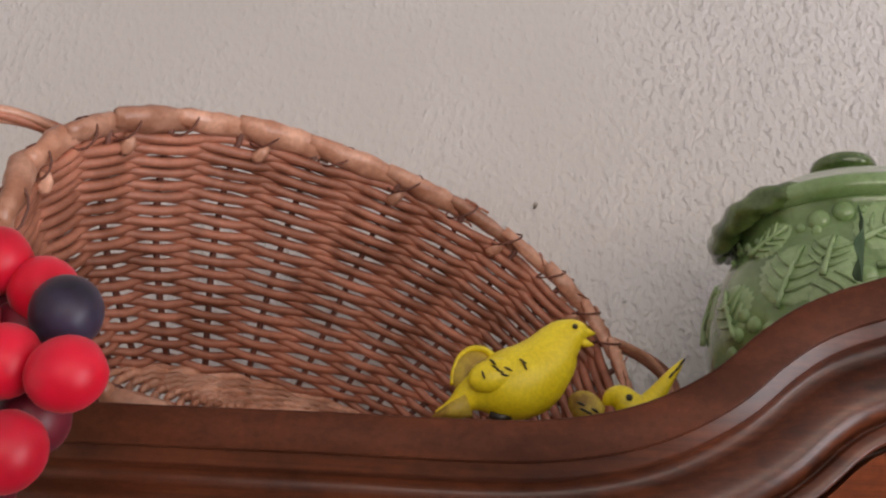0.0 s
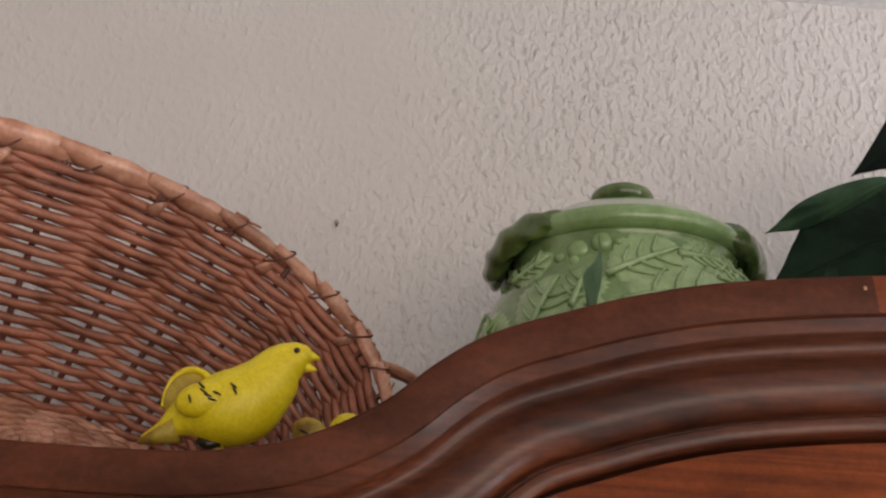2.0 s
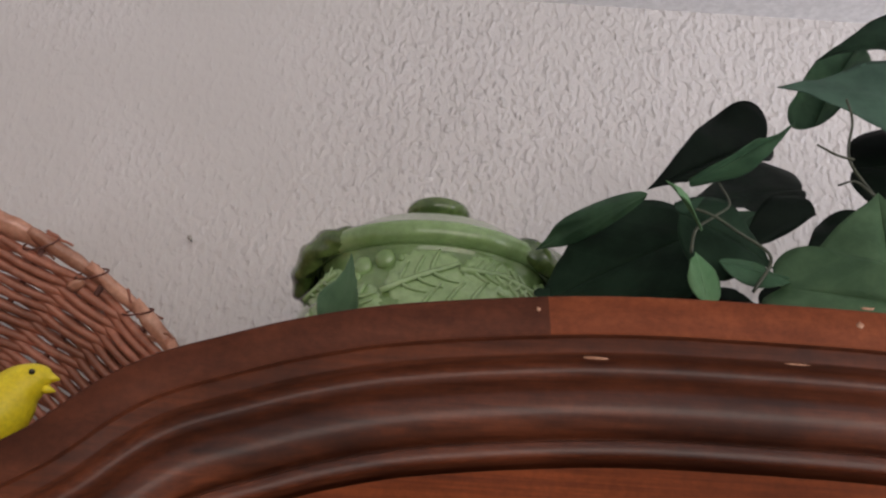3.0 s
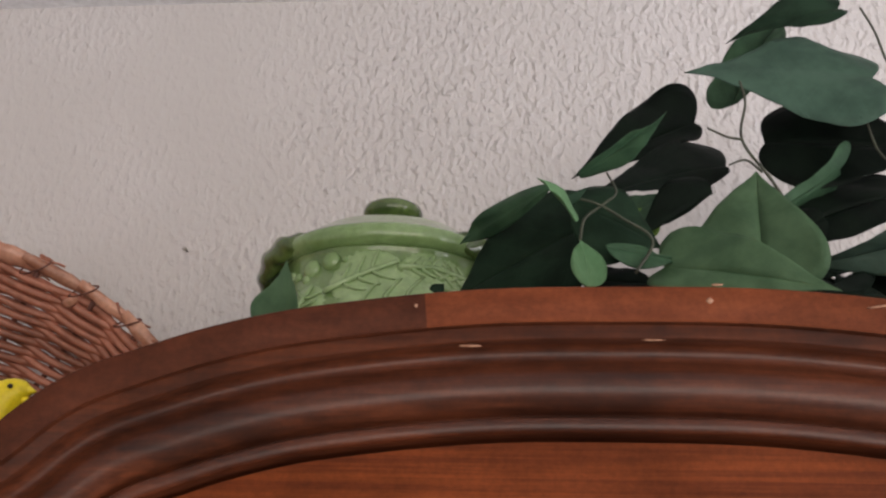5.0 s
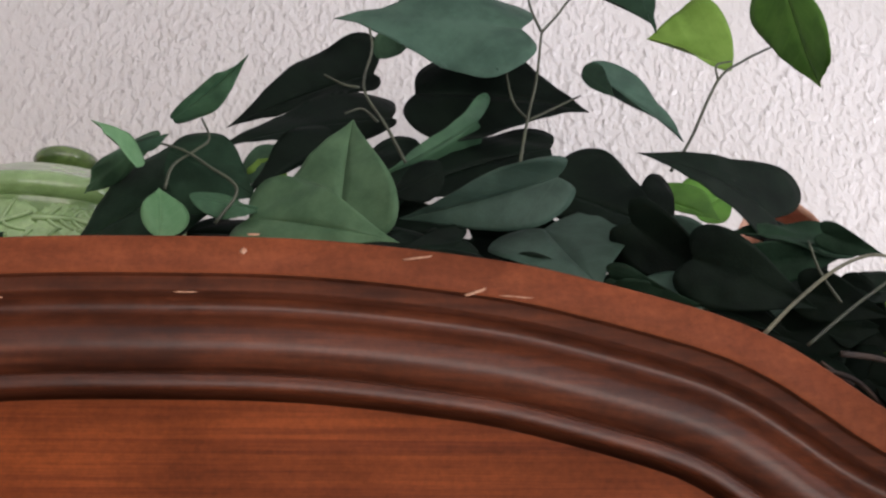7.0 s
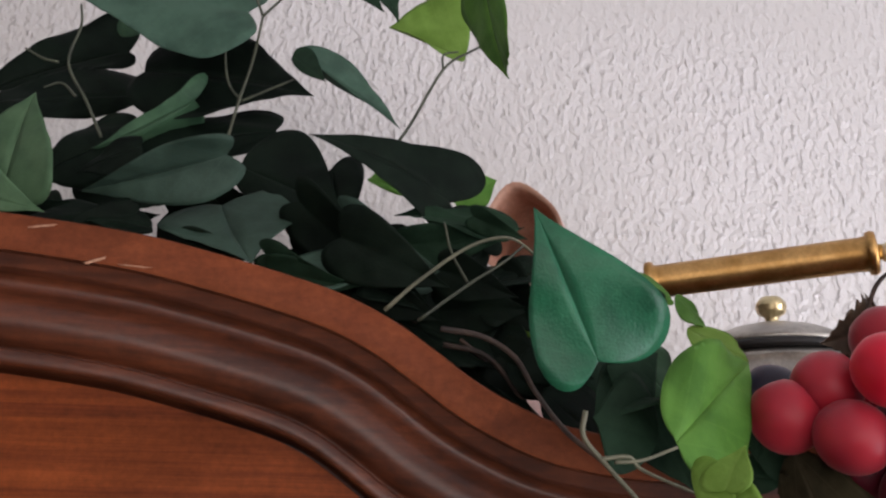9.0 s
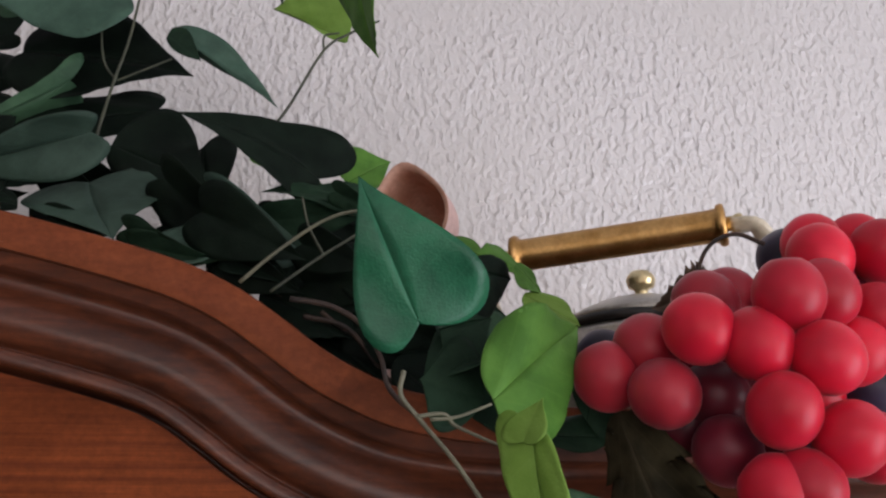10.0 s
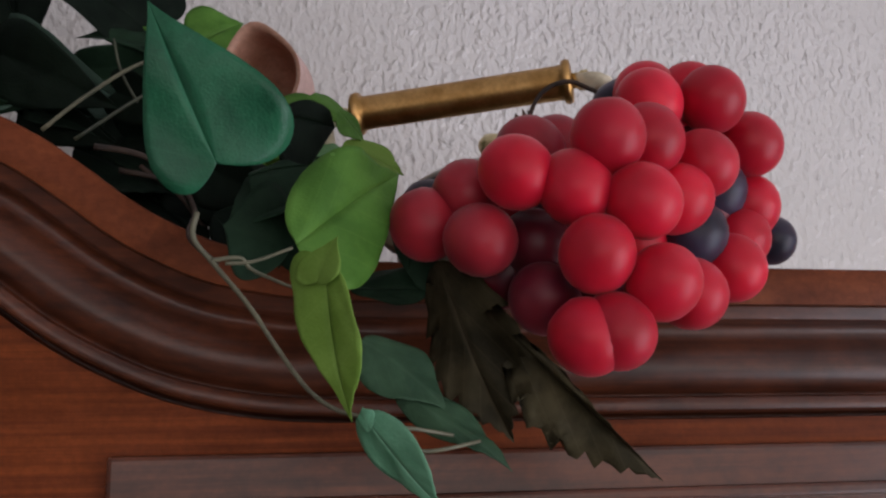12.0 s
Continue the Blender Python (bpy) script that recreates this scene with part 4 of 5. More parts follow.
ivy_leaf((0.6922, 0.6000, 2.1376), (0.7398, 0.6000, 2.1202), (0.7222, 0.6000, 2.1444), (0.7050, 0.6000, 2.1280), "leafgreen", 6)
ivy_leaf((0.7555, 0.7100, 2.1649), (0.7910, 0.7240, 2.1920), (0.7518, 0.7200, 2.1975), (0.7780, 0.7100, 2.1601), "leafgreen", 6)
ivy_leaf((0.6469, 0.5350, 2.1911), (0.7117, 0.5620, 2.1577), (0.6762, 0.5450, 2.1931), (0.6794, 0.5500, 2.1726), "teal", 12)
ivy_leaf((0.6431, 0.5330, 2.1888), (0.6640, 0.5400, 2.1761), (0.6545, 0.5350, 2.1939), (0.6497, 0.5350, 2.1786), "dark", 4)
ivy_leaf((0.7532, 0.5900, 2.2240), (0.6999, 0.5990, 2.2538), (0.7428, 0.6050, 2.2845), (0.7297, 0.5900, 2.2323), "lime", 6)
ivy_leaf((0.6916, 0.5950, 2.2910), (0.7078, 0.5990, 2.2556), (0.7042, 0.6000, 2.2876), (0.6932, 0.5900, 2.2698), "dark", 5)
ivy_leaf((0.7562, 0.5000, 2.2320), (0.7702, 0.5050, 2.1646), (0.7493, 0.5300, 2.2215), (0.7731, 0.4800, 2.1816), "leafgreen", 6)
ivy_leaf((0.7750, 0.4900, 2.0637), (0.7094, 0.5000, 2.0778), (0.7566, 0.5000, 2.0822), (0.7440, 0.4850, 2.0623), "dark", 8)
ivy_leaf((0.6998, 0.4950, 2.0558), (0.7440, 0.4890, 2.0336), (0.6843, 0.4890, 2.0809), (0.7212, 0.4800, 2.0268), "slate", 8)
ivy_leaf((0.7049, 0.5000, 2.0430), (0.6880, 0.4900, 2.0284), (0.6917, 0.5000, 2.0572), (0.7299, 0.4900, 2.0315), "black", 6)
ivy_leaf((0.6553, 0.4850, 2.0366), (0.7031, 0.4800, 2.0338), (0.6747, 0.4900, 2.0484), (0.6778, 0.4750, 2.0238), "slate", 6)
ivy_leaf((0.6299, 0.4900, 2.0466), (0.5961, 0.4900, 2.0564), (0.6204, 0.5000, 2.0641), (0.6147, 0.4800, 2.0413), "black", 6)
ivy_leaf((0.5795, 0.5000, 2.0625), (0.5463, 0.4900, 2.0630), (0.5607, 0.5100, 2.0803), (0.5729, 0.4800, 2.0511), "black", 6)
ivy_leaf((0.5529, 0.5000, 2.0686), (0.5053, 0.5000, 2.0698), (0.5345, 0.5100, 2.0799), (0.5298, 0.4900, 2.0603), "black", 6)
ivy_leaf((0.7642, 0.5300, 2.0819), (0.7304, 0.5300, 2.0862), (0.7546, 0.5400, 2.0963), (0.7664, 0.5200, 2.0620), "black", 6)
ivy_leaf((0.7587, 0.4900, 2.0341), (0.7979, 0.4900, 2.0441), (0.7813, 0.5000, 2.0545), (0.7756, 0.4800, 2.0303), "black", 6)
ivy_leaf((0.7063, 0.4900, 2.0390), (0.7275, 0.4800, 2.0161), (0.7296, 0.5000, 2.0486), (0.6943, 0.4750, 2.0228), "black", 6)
ivy_leaf((0.8377, 0.5350, 2.0466), (0.7900, 0.5250, 2.0428), (0.8247, 0.5400, 2.0655), (0.8096, 0.5200, 2.0213), "leafgreen", 8)
ivy_leaf((0.8143, 0.5350, 2.0121), (0.7889, 0.5250, 2.0477), (0.7983, 0.5400, 2.0257), (0.8237, 0.5200, 2.0374), "lime", 8)
ivy_leaf((0.7819, 0.5350, 2.0404), (0.8082, 0.5250, 1.9884), (0.7730, 0.5400, 2.0219), (0.8038, 0.5200, 2.0243), "lime", 10)
ivy_leaf((0.8482, 0.5350, 2.0321), (0.8184, 0.5250, 2.0133), (0.8312, 0.5400, 2.0346), (0.8364, 0.5200, 2.0126), "fresh", 6)
ivy_leaf((0.8333, 0.5200, 2.0125), (0.8183, 0.5150, 1.9781), (0.8136, 0.5200, 1.9998), (0.8332, 0.5100, 1.9953), "leafgreen", 8)
ivy_leaf((0.7880, 0.3490, 1.9650), (0.7628, 0.3360, 2.0207), (0.7654, 0.3520, 1.9646), (0.8133, 0.3450, 1.9860), "bigteal", 10)
ivy_leaf((0.8123, 0.4000, 2.0034), (0.8371, 0.4180, 2.0044), (0.8270, 0.4100, 2.0133), (0.8173, 0.4000, 1.9764), "black", 6)
ivy_leaf((0.8171, 0.3520, 1.9369), (0.8615, 0.3850, 1.9756), (0.8255, 0.3650, 1.9729), (0.8430, 0.3600, 1.9246), "leafgreen", 10)
ivy_leaf((0.8244, 0.3180, 1.9227), (0.8306, 0.3120, 1.8723), (0.8129, 0.3250, 1.9173), (0.8348, 0.3050, 1.8991), "lime", 10)
ivy_leaf((0.8216, 0.3170, 1.9169), (0.8277, 0.3120, 1.9314), (0.8145, 0.3200, 1.9211), (0.8283, 0.3100, 1.9194), "lime", 4)
ivy_leaf((0.8357, 0.3140, 1.8750), (0.8595, 0.3120, 1.8449), (0.8408, 0.3200, 1.8606), (0.8533, 0.3080, 1.8655), "mint", 10)
ivy_leaf((0.8378, 0.3140, 1.8693), (0.8353, 0.3100, 1.8766), (0.8343, 0.3140, 1.8723), (0.8388, 0.3100, 1.8743), "mint", 3)
ivy_leaf((0.8392, 0.3450, 1.9020), (0.8679, 0.3350, 1.8774), (0.8590, 0.3500, 1.8975), (0.8419, 0.3350, 1.8833), "mid", 10)
ivy_leaf((0.8500, 0.3380, 1.8838), (0.8873, 0.3250, 1.8575), (0.8729, 0.3400, 1.8770), (0.8638, 0.3300, 1.8674), "mid", 10)
ivy_leaf((0.8447, 0.4400, 2.0150), (0.8224, 0.4400, 2.0242), (0.8335, 0.4500, 2.0330), (0.8368, 0.4400, 2.0146), "leafgreen", 6)
ivy_leaf((0.8384, 0.4000, 1.9920), (0.8630, 0.3950, 1.9771), (0.8552, 0.4000, 1.9897), (0.8444, 0.3900, 1.9769), "lime", 6)
ivy_leaf((0.8369, 0.4100, 2.0094), (0.8468, 0.4000, 1.9924), (0.8442, 0.4100, 2.0046), (0.8372, 0.4000, 1.9945), "leafgreen", 5)
ivy_leaf((0.8166, 0.3750, 1.9423), (0.7902, 0.3700, 1.9482), (0.8078, 0.3800, 1.9681), (0.7979, 0.3650, 1.9270), "dark", 8)
ivy_leaf((0.7990, 0.3850, 1.9715), (0.8225, 0.3900, 1.9785), (0.8078, 0.3900, 1.9780), (0.8123, 0.3750, 1.9488), "dark", 6)
ivy_leaf((0.8412, 0.4050, 1.9300), (0.8808, 0.4000, 1.9297), (0.8610, 0.4100, 1.9409), (0.8593, 0.4000, 1.9235), "dark", 6)
ivy_leaf((0.8056, 0.3800, 1.9574), (0.7908, 0.3750, 1.9471), (0.7981, 0.3900, 1.9708), (0.8173, 0.3700, 1.9538), "dark", 6)
ivy_leaf((0.8645, 0.4000, 1.9360), (0.8734, 0.4000, 1.9603), (0.8585, 0.4000, 1.9599), (0.8786, 0.4000, 1.9293), "dark", 6)
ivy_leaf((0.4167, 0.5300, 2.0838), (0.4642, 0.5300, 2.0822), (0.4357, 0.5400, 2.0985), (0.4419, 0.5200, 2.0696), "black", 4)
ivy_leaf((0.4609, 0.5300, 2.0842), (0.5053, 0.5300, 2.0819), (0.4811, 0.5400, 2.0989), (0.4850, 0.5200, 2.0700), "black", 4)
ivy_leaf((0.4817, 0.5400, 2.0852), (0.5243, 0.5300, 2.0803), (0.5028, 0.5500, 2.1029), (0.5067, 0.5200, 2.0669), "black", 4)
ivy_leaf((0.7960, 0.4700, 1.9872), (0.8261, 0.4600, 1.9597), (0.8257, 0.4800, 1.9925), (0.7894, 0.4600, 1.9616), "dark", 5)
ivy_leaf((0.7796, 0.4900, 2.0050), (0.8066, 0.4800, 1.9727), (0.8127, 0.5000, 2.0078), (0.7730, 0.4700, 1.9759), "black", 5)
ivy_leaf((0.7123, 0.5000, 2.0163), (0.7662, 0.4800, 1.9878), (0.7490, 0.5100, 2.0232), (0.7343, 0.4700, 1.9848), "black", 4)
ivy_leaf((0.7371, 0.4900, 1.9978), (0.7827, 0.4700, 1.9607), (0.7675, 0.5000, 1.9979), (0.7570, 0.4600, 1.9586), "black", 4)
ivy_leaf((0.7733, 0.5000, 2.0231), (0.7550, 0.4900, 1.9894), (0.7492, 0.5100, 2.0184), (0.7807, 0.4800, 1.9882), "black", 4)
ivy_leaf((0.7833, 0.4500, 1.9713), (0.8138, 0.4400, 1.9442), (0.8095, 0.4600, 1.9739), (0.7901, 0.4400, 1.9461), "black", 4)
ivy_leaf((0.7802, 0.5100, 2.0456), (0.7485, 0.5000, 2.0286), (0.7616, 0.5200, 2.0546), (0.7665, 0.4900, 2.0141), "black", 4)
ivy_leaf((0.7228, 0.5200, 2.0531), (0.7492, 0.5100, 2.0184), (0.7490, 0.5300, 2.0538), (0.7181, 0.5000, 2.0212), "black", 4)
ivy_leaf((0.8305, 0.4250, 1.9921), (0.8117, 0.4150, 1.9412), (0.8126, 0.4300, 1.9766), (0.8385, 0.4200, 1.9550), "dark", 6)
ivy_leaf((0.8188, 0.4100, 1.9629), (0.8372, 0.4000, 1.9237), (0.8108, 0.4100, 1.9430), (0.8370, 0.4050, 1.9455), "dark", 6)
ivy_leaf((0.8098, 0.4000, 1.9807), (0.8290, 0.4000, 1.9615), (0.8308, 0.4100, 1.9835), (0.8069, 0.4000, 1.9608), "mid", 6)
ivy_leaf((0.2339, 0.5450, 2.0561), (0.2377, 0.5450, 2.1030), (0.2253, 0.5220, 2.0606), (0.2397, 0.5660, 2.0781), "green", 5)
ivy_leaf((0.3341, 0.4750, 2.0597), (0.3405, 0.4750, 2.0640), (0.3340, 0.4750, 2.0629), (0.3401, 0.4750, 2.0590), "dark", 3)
# filler leaves, coloured dark for the shade in the garland's depth
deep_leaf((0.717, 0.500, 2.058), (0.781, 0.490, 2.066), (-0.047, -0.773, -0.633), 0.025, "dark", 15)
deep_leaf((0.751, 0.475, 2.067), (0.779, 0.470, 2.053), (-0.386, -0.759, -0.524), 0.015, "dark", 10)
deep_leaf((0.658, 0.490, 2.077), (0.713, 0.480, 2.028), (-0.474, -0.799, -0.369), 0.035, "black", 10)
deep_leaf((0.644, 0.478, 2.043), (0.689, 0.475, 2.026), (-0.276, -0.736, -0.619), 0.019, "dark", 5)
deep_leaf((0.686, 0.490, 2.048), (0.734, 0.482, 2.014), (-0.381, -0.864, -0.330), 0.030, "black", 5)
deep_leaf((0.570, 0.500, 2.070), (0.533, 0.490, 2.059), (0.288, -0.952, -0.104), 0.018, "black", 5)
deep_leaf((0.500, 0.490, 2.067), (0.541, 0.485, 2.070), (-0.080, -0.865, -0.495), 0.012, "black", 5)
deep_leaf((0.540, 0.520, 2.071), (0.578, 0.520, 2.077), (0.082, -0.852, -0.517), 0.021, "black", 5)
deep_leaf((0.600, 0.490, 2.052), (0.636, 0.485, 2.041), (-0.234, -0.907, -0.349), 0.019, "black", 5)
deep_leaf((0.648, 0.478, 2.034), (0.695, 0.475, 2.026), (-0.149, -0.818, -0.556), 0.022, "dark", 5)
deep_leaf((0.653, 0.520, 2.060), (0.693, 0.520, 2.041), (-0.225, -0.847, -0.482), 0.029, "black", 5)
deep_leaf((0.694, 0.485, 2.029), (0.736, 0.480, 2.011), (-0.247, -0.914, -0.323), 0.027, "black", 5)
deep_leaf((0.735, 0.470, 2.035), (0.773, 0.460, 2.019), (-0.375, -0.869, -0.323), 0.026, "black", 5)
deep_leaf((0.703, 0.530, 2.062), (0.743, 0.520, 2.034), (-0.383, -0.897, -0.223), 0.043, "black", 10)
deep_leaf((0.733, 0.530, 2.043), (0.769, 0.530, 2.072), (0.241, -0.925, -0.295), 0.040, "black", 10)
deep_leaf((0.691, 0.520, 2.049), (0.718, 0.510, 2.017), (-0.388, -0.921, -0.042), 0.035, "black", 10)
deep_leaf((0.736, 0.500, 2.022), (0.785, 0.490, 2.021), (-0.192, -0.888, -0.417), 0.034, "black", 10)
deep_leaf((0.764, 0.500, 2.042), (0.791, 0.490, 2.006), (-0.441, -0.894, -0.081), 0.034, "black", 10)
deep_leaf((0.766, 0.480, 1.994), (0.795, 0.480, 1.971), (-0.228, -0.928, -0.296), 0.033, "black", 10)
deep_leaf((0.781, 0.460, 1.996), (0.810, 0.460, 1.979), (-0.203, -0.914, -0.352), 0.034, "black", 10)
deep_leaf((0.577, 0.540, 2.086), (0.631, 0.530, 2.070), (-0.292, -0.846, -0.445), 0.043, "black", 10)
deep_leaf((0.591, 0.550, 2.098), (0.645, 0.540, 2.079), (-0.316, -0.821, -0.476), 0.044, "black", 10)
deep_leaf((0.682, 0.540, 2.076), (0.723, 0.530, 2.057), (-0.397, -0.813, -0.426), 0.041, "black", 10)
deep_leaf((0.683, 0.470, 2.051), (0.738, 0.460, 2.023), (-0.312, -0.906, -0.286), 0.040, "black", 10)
ivy_stem([(0.598, 0.545, 2.082), (0.605, 0.545, 2.129), (0.611, 0.545, 2.163), (0.617, 0.545, 2.190), (0.621, 0.545, 2.223)], 0.0012, STEM)
ivy_stem([(0.621, 0.545, 2.223), (0.615, 0.545, 2.239), (0.611, 0.545, 2.259), (0.604, 0.545, 2.278)], 0.0010, STEM)
ivy_stem([(0.621, 0.545, 2.223), (0.631, 0.545, 2.235), (0.642, 0.545, 2.249), (0.664, 0.545, 2.259)], 0.0010, STEM)
ivy_stem([(0.612, 0.548, 2.164), (0.603, 0.548, 2.176), (0.599, 0.548, 2.198), (0.602, 0.548, 2.212)], 0.0009, STEM)
ivy_stem([(0.612, 0.548, 2.164), (0.627, 0.548, 2.172), (0.644, 0.548, 2.181)], 0.0009, STEM)
ivy_stem([(0.539, 0.520, 2.123), (0.528, 0.520, 2.145), (0.514, 0.520, 2.170), (0.518, 0.520, 2.195), (0.516, 0.520, 2.210)], 0.0011, STEM)
ivy_stem([(0.512, 0.510, 2.165), (0.503, 0.510, 2.167), (0.492, 0.510, 2.173)], 0.0009, STEM)
ivy_stem([(0.523, 0.515, 2.146), (0.514, 0.515, 2.154), (0.504, 0.515, 2.151)], 0.0009, STEM)
ivy_stem([(0.703, 0.575, 2.143), (0.717, 0.575, 2.165), (0.738, 0.575, 2.207), (0.755, 0.575, 2.221), (0.775, 0.575, 2.232)], 0.0012, STEM)
ivy_stem([(0.738, 0.575, 2.207), (0.738, 0.575, 2.218), (0.748, 0.575, 2.221)], 0.0009, STEM)
ivy_stem([(0.443, 0.485, 2.073), (0.453, 0.485, 2.092), (0.437, 0.485, 2.105), (0.423, 0.485, 2.114), (0.405, 0.485, 2.119)], 0.0010, STEM)
ivy_stem([(0.414, 0.490, 2.094), (0.417, 0.490, 2.107), (0.428, 0.490, 2.116), (0.435, 0.490, 2.123), (0.430, 0.490, 2.135)], 0.0009, STEM)
ivy_stem([(0.707, 0.450, 2.008), (0.725, 0.450, 2.025), (0.748, 0.450, 2.042), (0.767, 0.450, 2.047), (0.781, 0.450, 2.038)], 0.0011, STEM_PALE)
ivy_stem([(0.723, 0.440, 2.001), (0.746, 0.440, 2.019), (0.763, 0.440, 2.031), (0.773, 0.440, 2.040)], 0.0009, STEM)
ivy_stem([(0.747, 0.455, 2.025), (0.739, 0.455, 2.040), (0.735, 0.455, 2.056)], 0.0008, STEM)
ivy_stem([(0.782, 0.345, 1.946), (0.781, 0.345, 1.937), (0.788, 0.345, 1.928), (0.800, 0.340, 1.913), (0.810, 0.332, 1.897), (0.819, 0.325, 1.884), (0.827, 0.318, 1.877), (0.836, 0.316, 1.874)], 0.0011, STEM_PALE, "vine")
ivy_stem([(0.787, 0.345, 1.929), (0.797, 0.345, 1.930), (0.801, 0.345, 1.926), (0.810, 0.340, 1.921), (0.818, 0.335, 1.917)], 0.0009, STEM_PALE, "vine")
ivy_stem([(0.792, 0.345, 1.928), (0.802, 0.345, 1.929), (0.815, 0.345, 1.934)], 0.0008, STEM_PALE)
ivy_stem([(0.837, 0.318, 1.874), (0.845, 0.318, 1.871), (0.854, 0.318, 1.870), (0.867, 0.325, 1.868)], 0.0009, STEM_PALE)
ivy_stem([(0.847, 0.318, 1.865), (0.856, 0.318, 1.863), (0.865, 0.318, 1.864), (0.876, 0.325, 1.866)], 0.0009, STEM_PALE)
ivy_stem([(0.733, 0.430, 1.995), (0.752, 0.430, 1.992), (0.767, 0.430, 1.983), (0.776, 0.430, 1.968), (0.778, 0.370, 1.943), (0.789, 0.352, 1.929)], 0.0015, TWIG, "vine")
ivy_stem([(0.737, 0.480, 1.999), (0.760, 0.480, 1.993), (0.778, 0.480, 1.971), (0.787, 0.480, 1.962)], 0.0016, TWIG, "twig")
ivy_stem([(0.746, 0.485, 2.003), (0.764, 0.485, 1.989), (0.775, 0.485, 1.986), (0.784, 0.485, 1.995)], 0.0013, TWIG, "twig")
ivy_stem([(0.721, 0.500, 2.015), (0.749, 0.500, 2.004), (0.767, 0.500, 2.007), (0.789, 0.500, 2.017)], 0.0012, TWIG, "twig")
ivy_stem([(0.743, 0.490, 1.998), (0.758, 0.490, 1.990), (0.770, 0.490, 1.975), (0.779, 0.490, 1.972)], 0.0013, TWIG, "twig")
ivy_stem([(0.738, 0.510, 1.993), (0.759, 0.510, 2.006), (0.778, 0.510, 1.994)], 0.0010, TWIG, "twig")


# ---- grape bunches ----
GRAPE_R = 0.0142


def grape_mesh():
    bm = bmesh.new()
    bmesh.ops.create_uvsphere(bm, u_segments=24, v_segments=14, radius=GRAPE_R)
    for v in bm.verts:
        v.co.z *= 1.06
        if v.co.z > GRAPE_R:
            v.co.z -= 0.0006
    return bm


GRAPE_MESH = {k: mesh_from(grape_mesh(), "grape", m) for k, m in GRAPE.items()}
GRAPE_SAYS = {"red": "frosted bright red plastic grape", "dull": "frosted dull red plastic grape", "dim": "darker red plastic grape set back in the bunch", "black": "blue-black plastic grape"}


def bunch(label, at):
    return thing("grape_bunch", label, "grapes", "artificial grape bunches", at=at)


def grape(parent, x, y, z, kind, size=1.0):
    ob = new("grape", GRAPE_MESH[kind])
    ob.parent = parent
    rng = random.Random(round(x * 7919 + z * 104729, 3))
    ob.location = Vector((x, y, z)) - parent.location
    ob.rotation_euler = (rng.uniform(-1, 1), rng.uniform(-1, 1), rng.uniform(-3, 3))
    ob.scale = (size,) * 3
    return tagged(ob, GRAPE_SAYS[kind])


right_bunch = bunch("bunch of frosted red and blue-black plastic grapes hanging over the edge", (0.95, 0.36, 1.98))
grape(right_bunch, 0.9306, 0.3350, 1.9767, "red")
grape(right_bunch, 0.9539, 0.3520, 1.9821, "red")
grape(right_bunch, 0.9608, 0.3650, 2.0020, "red")
grape(right_bunch, 0.9686, 0.3850, 2.0141, "red")
grape(right_bunch, 0.9868, 0.3820, 2.0137, "red")
grape(right_bunch, 0.9908, 0.3680, 2.0063, "red")
grape(right_bunch, 1.0162, 0.3850, 1.9932, "red")
grape(right_bunch, 0.9803, 0.3600, 1.9754, "red")
grape(right_bunch, 0.9674, 0.3580, 1.9595, "red")
grape(right_bunch, 0.9419, 0.3330, 1.9516, "red")
grape(right_bunch, 0.9184, 0.3400, 1.9580, "red")
grape(right_bunch, 0.8974, 0.3450, 1.9645, "red")
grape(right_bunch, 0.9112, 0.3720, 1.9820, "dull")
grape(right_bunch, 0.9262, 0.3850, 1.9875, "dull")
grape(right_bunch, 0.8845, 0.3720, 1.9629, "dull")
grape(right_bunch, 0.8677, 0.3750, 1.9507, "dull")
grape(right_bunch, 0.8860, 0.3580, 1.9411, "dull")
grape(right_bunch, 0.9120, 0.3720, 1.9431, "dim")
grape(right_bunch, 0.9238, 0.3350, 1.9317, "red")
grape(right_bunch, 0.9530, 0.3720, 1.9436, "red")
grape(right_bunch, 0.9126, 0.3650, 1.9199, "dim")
grape(right_bunch, 0.9203, 0.3400, 1.9023, "red")
grape(right_bunch, 0.9307, 0.3380, 1.9041, "red")
grape(right_bunch, 0.9486, 0.3350, 1.9216, "red")
grape(right_bunch, 0.9669, 0.3520, 1.9205, "red")
grape(right_bunch, 1.0183, 0.3950, 1.9673, "red")
grape(right_bunch, 1.0106, 0.3920, 1.9521, "red")
grape(right_bunch, 0.9955, 0.3720, 1.9348, "red")
grape(right_bunch, 0.9777, 0.3680, 1.9479, "black")
grape(right_bunch, 1.0000, 0.3900, 1.9724, "black")
grape(right_bunch, 0.9719, 0.3800, 1.9466, "black")
grape(right_bunch, 0.9655, 0.4050, 2.0135, "black")
grape(right_bunch, 0.8765, 0.4080, 1.9640, "black")
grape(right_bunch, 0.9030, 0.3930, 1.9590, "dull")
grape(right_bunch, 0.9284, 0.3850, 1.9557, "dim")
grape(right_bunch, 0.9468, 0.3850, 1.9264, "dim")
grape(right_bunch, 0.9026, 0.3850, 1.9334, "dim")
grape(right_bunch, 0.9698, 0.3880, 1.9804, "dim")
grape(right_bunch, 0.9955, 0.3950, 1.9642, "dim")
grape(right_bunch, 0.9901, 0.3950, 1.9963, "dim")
grape(right_bunch, 1.0461, 0.4250, 1.9587, "black", 0.8)
left_bunch = bunch("bunch of red plastic grapes hanging by the wicker basket", (-0.17, 0.37, 1.95))
grape(left_bunch, -0.1762, 0.3720, 1.9907, "red")
grape(left_bunch, -0.1566, 0.3780, 1.9807, "red")
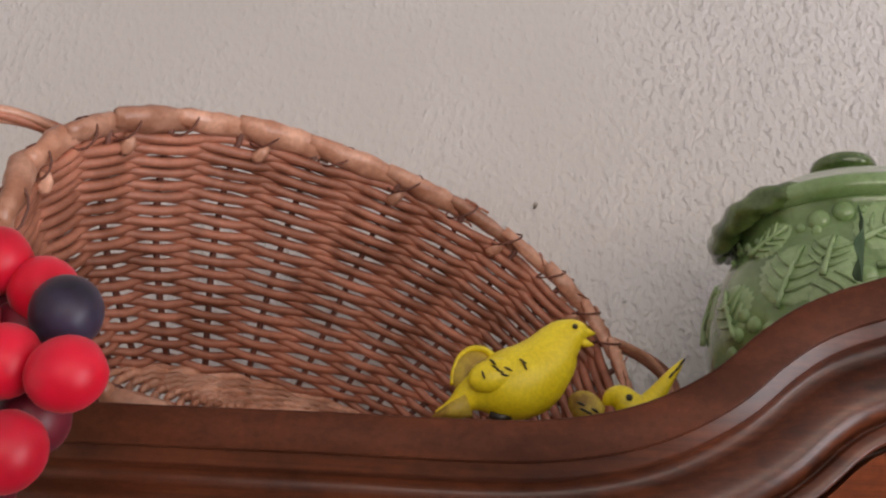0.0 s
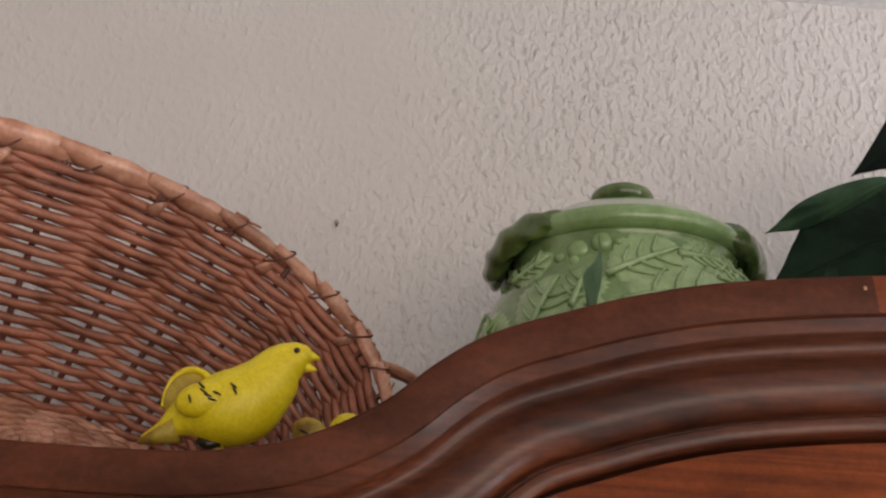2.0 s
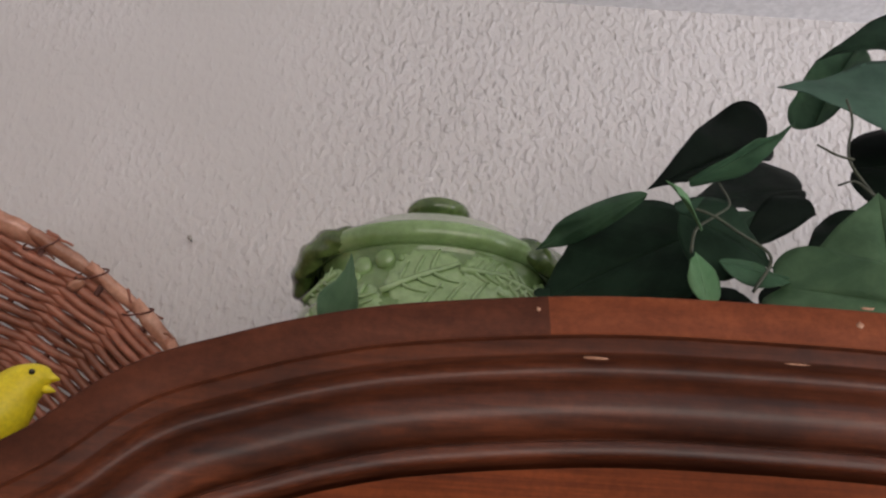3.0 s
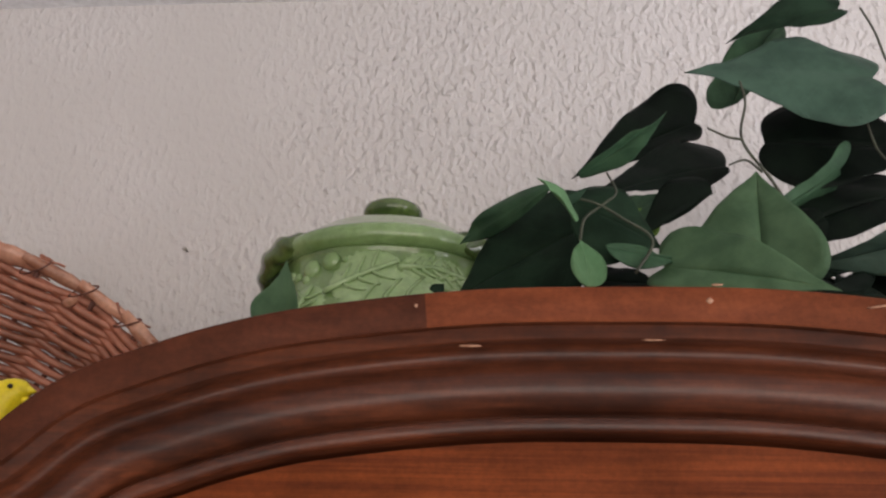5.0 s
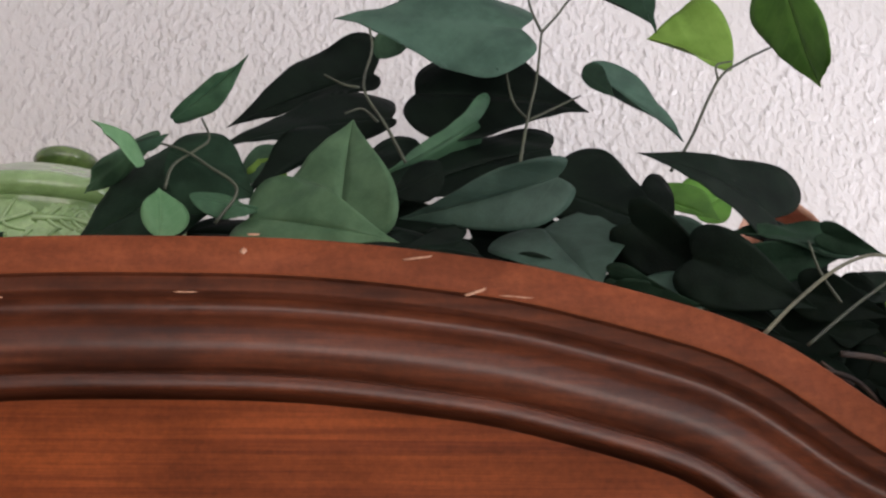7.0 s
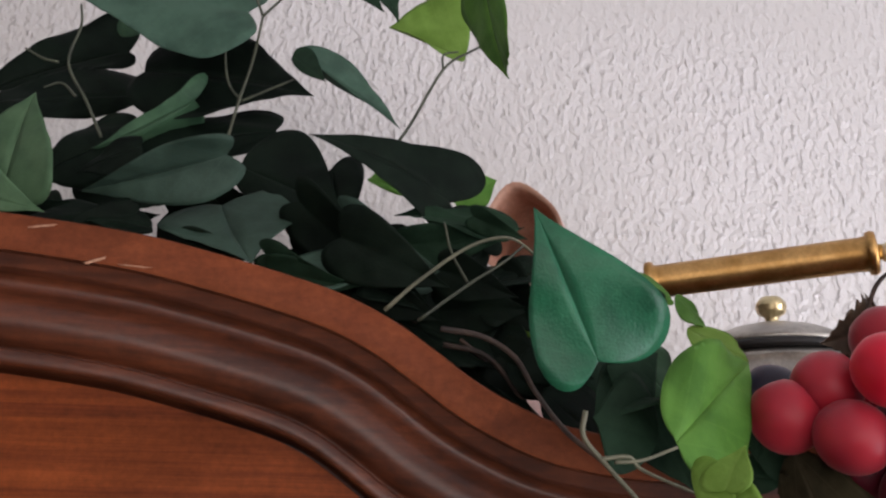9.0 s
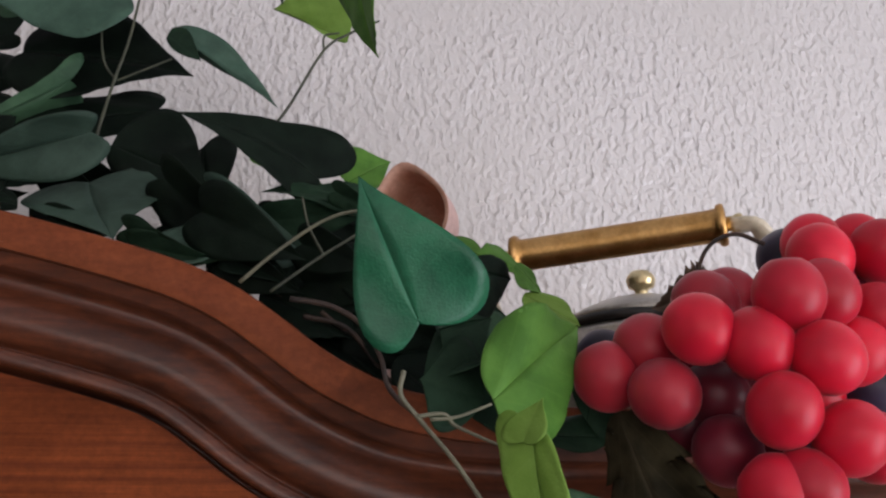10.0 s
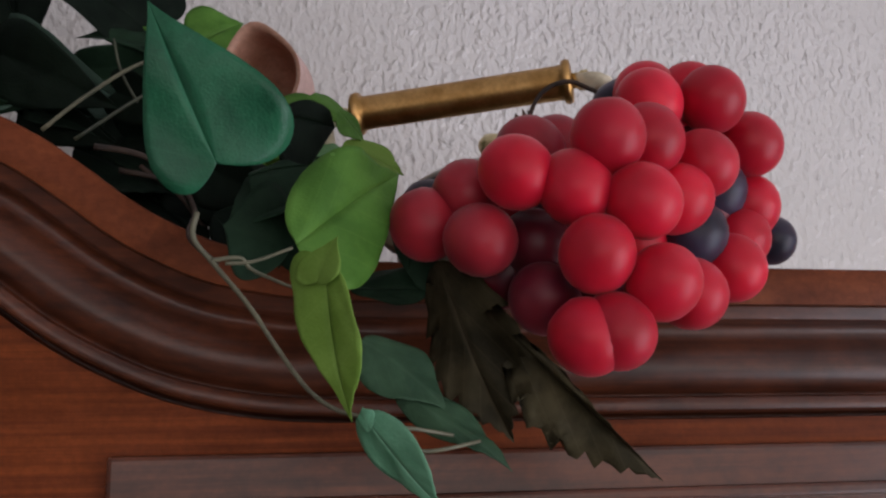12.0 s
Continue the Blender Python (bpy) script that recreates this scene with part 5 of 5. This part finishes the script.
grape(left_bunch, -0.1408, 0.3680, 1.9691, "black")
grape(left_bunch, -0.1536, 0.3520, 1.9450, "red")
grape(left_bunch, -0.1288, 0.3520, 1.9413, "red")
grape(left_bunch, -0.1420, 0.3450, 1.9114, "red")
grape(left_bunch, -0.1783, 0.3600, 1.9637, "red")
grape(left_bunch, -0.1718, 0.3520, 1.9358, "red")
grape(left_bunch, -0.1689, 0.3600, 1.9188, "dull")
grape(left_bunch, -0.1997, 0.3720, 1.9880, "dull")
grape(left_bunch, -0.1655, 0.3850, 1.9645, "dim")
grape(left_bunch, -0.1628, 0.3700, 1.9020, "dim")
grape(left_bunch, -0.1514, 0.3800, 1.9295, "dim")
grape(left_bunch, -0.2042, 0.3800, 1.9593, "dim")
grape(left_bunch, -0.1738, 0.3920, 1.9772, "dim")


def loose(parent, name, bm, material, label=""):
    ob = part(name, bm, material, parent, label)
    ob.matrix_parent_inverse = Matrix.Translation(-parent.location)
    return ob


for b, pts in ((right_bunch, [(0.905, 0.47, 1.960), (0.915, 0.42, 1.985), (0.945, 0.385, 1.995), (0.985, 0.375, 1.99)]), (left_bunch, [(-0.22, 0.47, 1.955), (-0.20, 0.42, 1.965), (-0.185, 0.39, 1.96), (-0.17, 0.385, 1.93)])):
    loose(b, "stalk", tube(bmesh.new(), smooth_line(pts, 6), 0.0024, 8), TWIG, "dark wire stalk")
for p, t, l, r, c in (((0.8752, 0.3880, 1.9388), (0.9007, 0.3780, 1.8654), (0.9060, 0.3750, 1.9077), (0.8728, 0.3920, 1.8983), "olive"),
                      ((0.9028, 0.3800, 1.9079), (0.9608, 0.3720, 1.8480), (0.9177, 0.3700, 1.8940), (0.9133, 0.3780, 1.8684), "olive"),
                      ((0.9290, 0.4100, 1.9985), (0.8975, 0.4000, 1.9868), (0.9168, 0.4000, 2.0084), (0.9198, 0.4050, 1.9814), "brown")):
    loose(right_bunch, "grape_leaf", leaf_mesh(p, t, l, r, 14, jag=0.16, seed=int(p[0] * 1000), crumple=2.2), LEAF[c], "dried dark olive toothed cloth leaf" if c == "olive" else "dried brown cloth leaf")
loose(right_bunch, "tendril", tube(bmesh.new(), smooth_line([(0.915, 0.40, 1.99), (0.922, 0.395, 2.013), (0.934, 0.39, 2.020), (0.946, 0.385, 2.014)], 6), 0.0011, 6), TWIG)
loose(right_bunch, "wire_hook", tube(bmesh.new(), smooth_line([(1.0239, 0.3880, 1.9859), (1.0293, 0.3880, 1.9845), (1.0249, 0.3880, 1.9849), (1.0213, 0.3880, 1.9811), (1.0188, 0.3880, 1.9782), (1.0174, 0.3880, 1.9799), (1.0197, 0.3880, 1.9818)], 6), 0.0006, 6), TWIG)

# ---- kettle with an overhead brass grip ----
KETTLE = Vector((0.949, 0.580, 1.942))


def build_kettle():
    kettle = thing("kettle", "small tarnished metal kettle with a brass overhead handle", "kettle", at=KETTLE)
    def turned(profile):
        return lathe(bmesh.new(), [(r * 1.13, (z + 0.017) * 1.17 - 0.017) for r, z in profile], 72)

    body = [(0.0005, -0.017), (0.044, -0.017), (0.046, -0.012), (0.050, 0.003), (0.053, 0.014), (0.0545, 0.030), (0.0535, 0.046), (0.051, 0.056), (0.049, 0.0595), (0.045, 0.060), (0.043, 0.052)]
    part("body", turned(body), PEWTER, kettle)
    part("rim", turned([(0.0440, 0.0602), (0.0485, 0.0604), (0.0500, 0.0625), (0.0490, 0.0650), (0.0440, 0.0655)]), BLACK, kettle, "black shadowed rim ring")
    lid = part("lid", turned([(0.0005, 0.0640), (0.0440, 0.0650), (0.0455, 0.0670), (0.0440, 0.0690), (0.0380, 0.0725), (0.0270, 0.0775), (0.0140, 0.0810), (0.0060, 0.0822), (0.0005, 0.0825)]), PEWTER, kettle, "low domed metal lid")
    part("knob", turned([(0.0040, 0.0815), (0.0034, 0.0840), (0.0040, 0.0862), (0.0072, 0.0880), (0.0080, 0.0895), (0.0078, 0.0905), (0.0084, 0.0912), (0.0080, 0.0940), (0.0055, 0.0968), (0.0005, 0.0978)]), BRASS_PALE, lid, "round ribbed brass knob")
    a, b = Vector((0.855, 0.525, 2.0487)) - KETTLE, Vector((0.9675, 0.4765, 2.0560)) - KETTLE
    way = (b - a).normalized()
    n = (b - a).length
    grip = [(0.0, 0.0085), (0.0005, 0.0115), (0.0030, 0.0122), (0.0048, 0.0115), (0.0052, 0.0098), (0.0085, 0.0094), (n - 0.0085, 0.0094), (n - 0.0052, 0.0098), (n - 0.0048, 0.0115), (n - 0.0025, 0.0122), (n - 0.0005, 0.0115), (n, 0.0085)]
    part("grip", tube(bmesh.new(), [a + way * s for s, r in grip], [r for s, r in grip], 40), BRASS, kettle, "brushed brass tube grip with flanged ends")
    for p, d in ((a, -1), (b, 1)):
        part("pin", tube(bmesh.new(), [p + way * d * s for s in (0.0, 0.004, 0.0055, 0.0085, 0.0100)], [0.0042, 0.0042, 0.0052, 0.0050, 0.002], 20), BRASS_PALE, kettle)
        foot = Vector((0.0615 * d * 0.92, -0.0615 * d * 0.39, 0.048))
        q = p + way * d * 0.003
        line = smooth_line([q + Vector((0, 0, -0.001)), q + Vector((0.014 * d, -0.006 * d, -0.006)), (q + foot) / 2 + Vector((0.018 * d, -0.008 * d, -0.002)), foot], 6)
        part("bracket", tube(bmesh.new(), line, 0.0064, 10, flat=0.5), IVORY, kettle, "cream curved bracket that holds the grip")
    return kettle


build_kettle()

# ---- peach ceramic horn ----
def build_horn():
    horn = thing("ceramic_vase", "peach and pink ceramic vase with a curved open mouth", "vase", at=(0.81, 0.70, 1.942))
    line = smooth_line([(0.0, 0.03, -0.017), (0.003, 0.048, 0.050), (0.005, 0.056, 0.110), (0.006, 0.045, 0.160), (0.009, 0.010, 0.186), (-0.008, -0.030, 0.184)], 8)
    n = len(line)
    outer = [0.031 - 0.010 * math.sin(math.pi * k / (n - 1)) + 0.001 * (k / (n - 1)) ** 2 for k in range(n)]

    def shell(radii, order, sides=36):
        rows = []
        for i in order:
            p = line[i]
            way = (line[min(i + 1, n - 1)] - line[max(i - 1, 0)]).normalized()
            side = way.cross(Vector((0, 0.3, 1))).normalized()
            up = side.cross(way).normalized()
            f = (i / (n - 1)) ** 4
            rows.append([p + side * radii[i] * math.cos(2 * math.pi * k / sides) + up * radii[i] * (1 + 0.30 * f * max(0.0, math.sin(2 * math.pi * k / sides)) ** 5) * math.sin(2 * math.pi * k / sides) for k in range(sides)])
        return rows

    bm = bmesh.new()
    rows = shell(outer, range(n))
    vs = grid(bm, rows, closed_v=True)
    bm.faces.new(vs[0][::-1])
    part("outside", bm, PINK, horn, "smooth pink outer wall")
    bm = bmesh.new()
    inner = [r - 0.003 for r in outer]
    rows = [shell(outer, [n - 1])[0]] + shell(inner, range(n - 1, 8, -1))
    vs = grid(bm, rows, closed_v=True)
    bm.faces.new(vs[-1])
    part("inside", bm, TERRACOTTA, horn, "peach glazed inside of the mouth")
    return horn


build_horn()

# ---- chips and scratches on the fascia ----
CHIP = mottled("bare_wood", (0.30, 0.13, 0.07), (0.46, 0.25, 0.15), 0.6, 300, 900, 0.2)
cabinet = bpy.data.objects["cabinet"]
for x, z, long, high, turn in ((0.470, 2.0400, 0.0032, 0.0030, 60), (0.548, 2.0372, 0.0140, 0.0012, 8), (0.574, 2.0215, 0.0110, 0.0016, 20), (0.331, 2.0375, 0.0020, 0.0020, 0), (0.592, 2.0195, 0.0160, 0.0008, -4), (0.474, 2.0478, 0.0060, 0.0012, 0)):
    bm = bmesh.new()
    made = bmesh.ops.create_uvsphere(bm, u_segments=10, v_segments=6, radius=0.5)["verts"]
    m = Matrix.LocRotScale((x, FACE_Y - 0.0001, z), Euler((0, radians(-turn), 0)), (long, 0.0007, high))
    for k, v in enumerate(made):
        v.co = m @ (v.co * (1 + 0.25 * math.sin(k * 2.4)))
    ob = part("chip", bm, CHIP, cabinet, "pale chip in the varnish")
    ob.matrix_parent_inverse = Matrix.Translation((-MID_X, -0.65, 0))
for x, z, y, long in ((0.444, 2.0228, 0.0068, 0.013), (0.357, 2.0195, 0.0072, 0.012), (0.262, 1.9700, 0.0350, 0.012)):
    bm = bmesh.new()
    made = bmesh.ops.create_uvsphere(bm, u_segments=10, v_segments=6, radius=0.5)["verts"]
    for v in made:
        v.co = Vector((x + v.co.x * long, FACE_Y + y + v.co.y * 0.0012, z + v.co.z * 0.0014))
    ob = part("chip", bm, CHIP, cabinet, "pale chip in the varnish")
    ob.matrix_parent_inverse = Matrix.Translation((-MID_X, -0.65, 0))
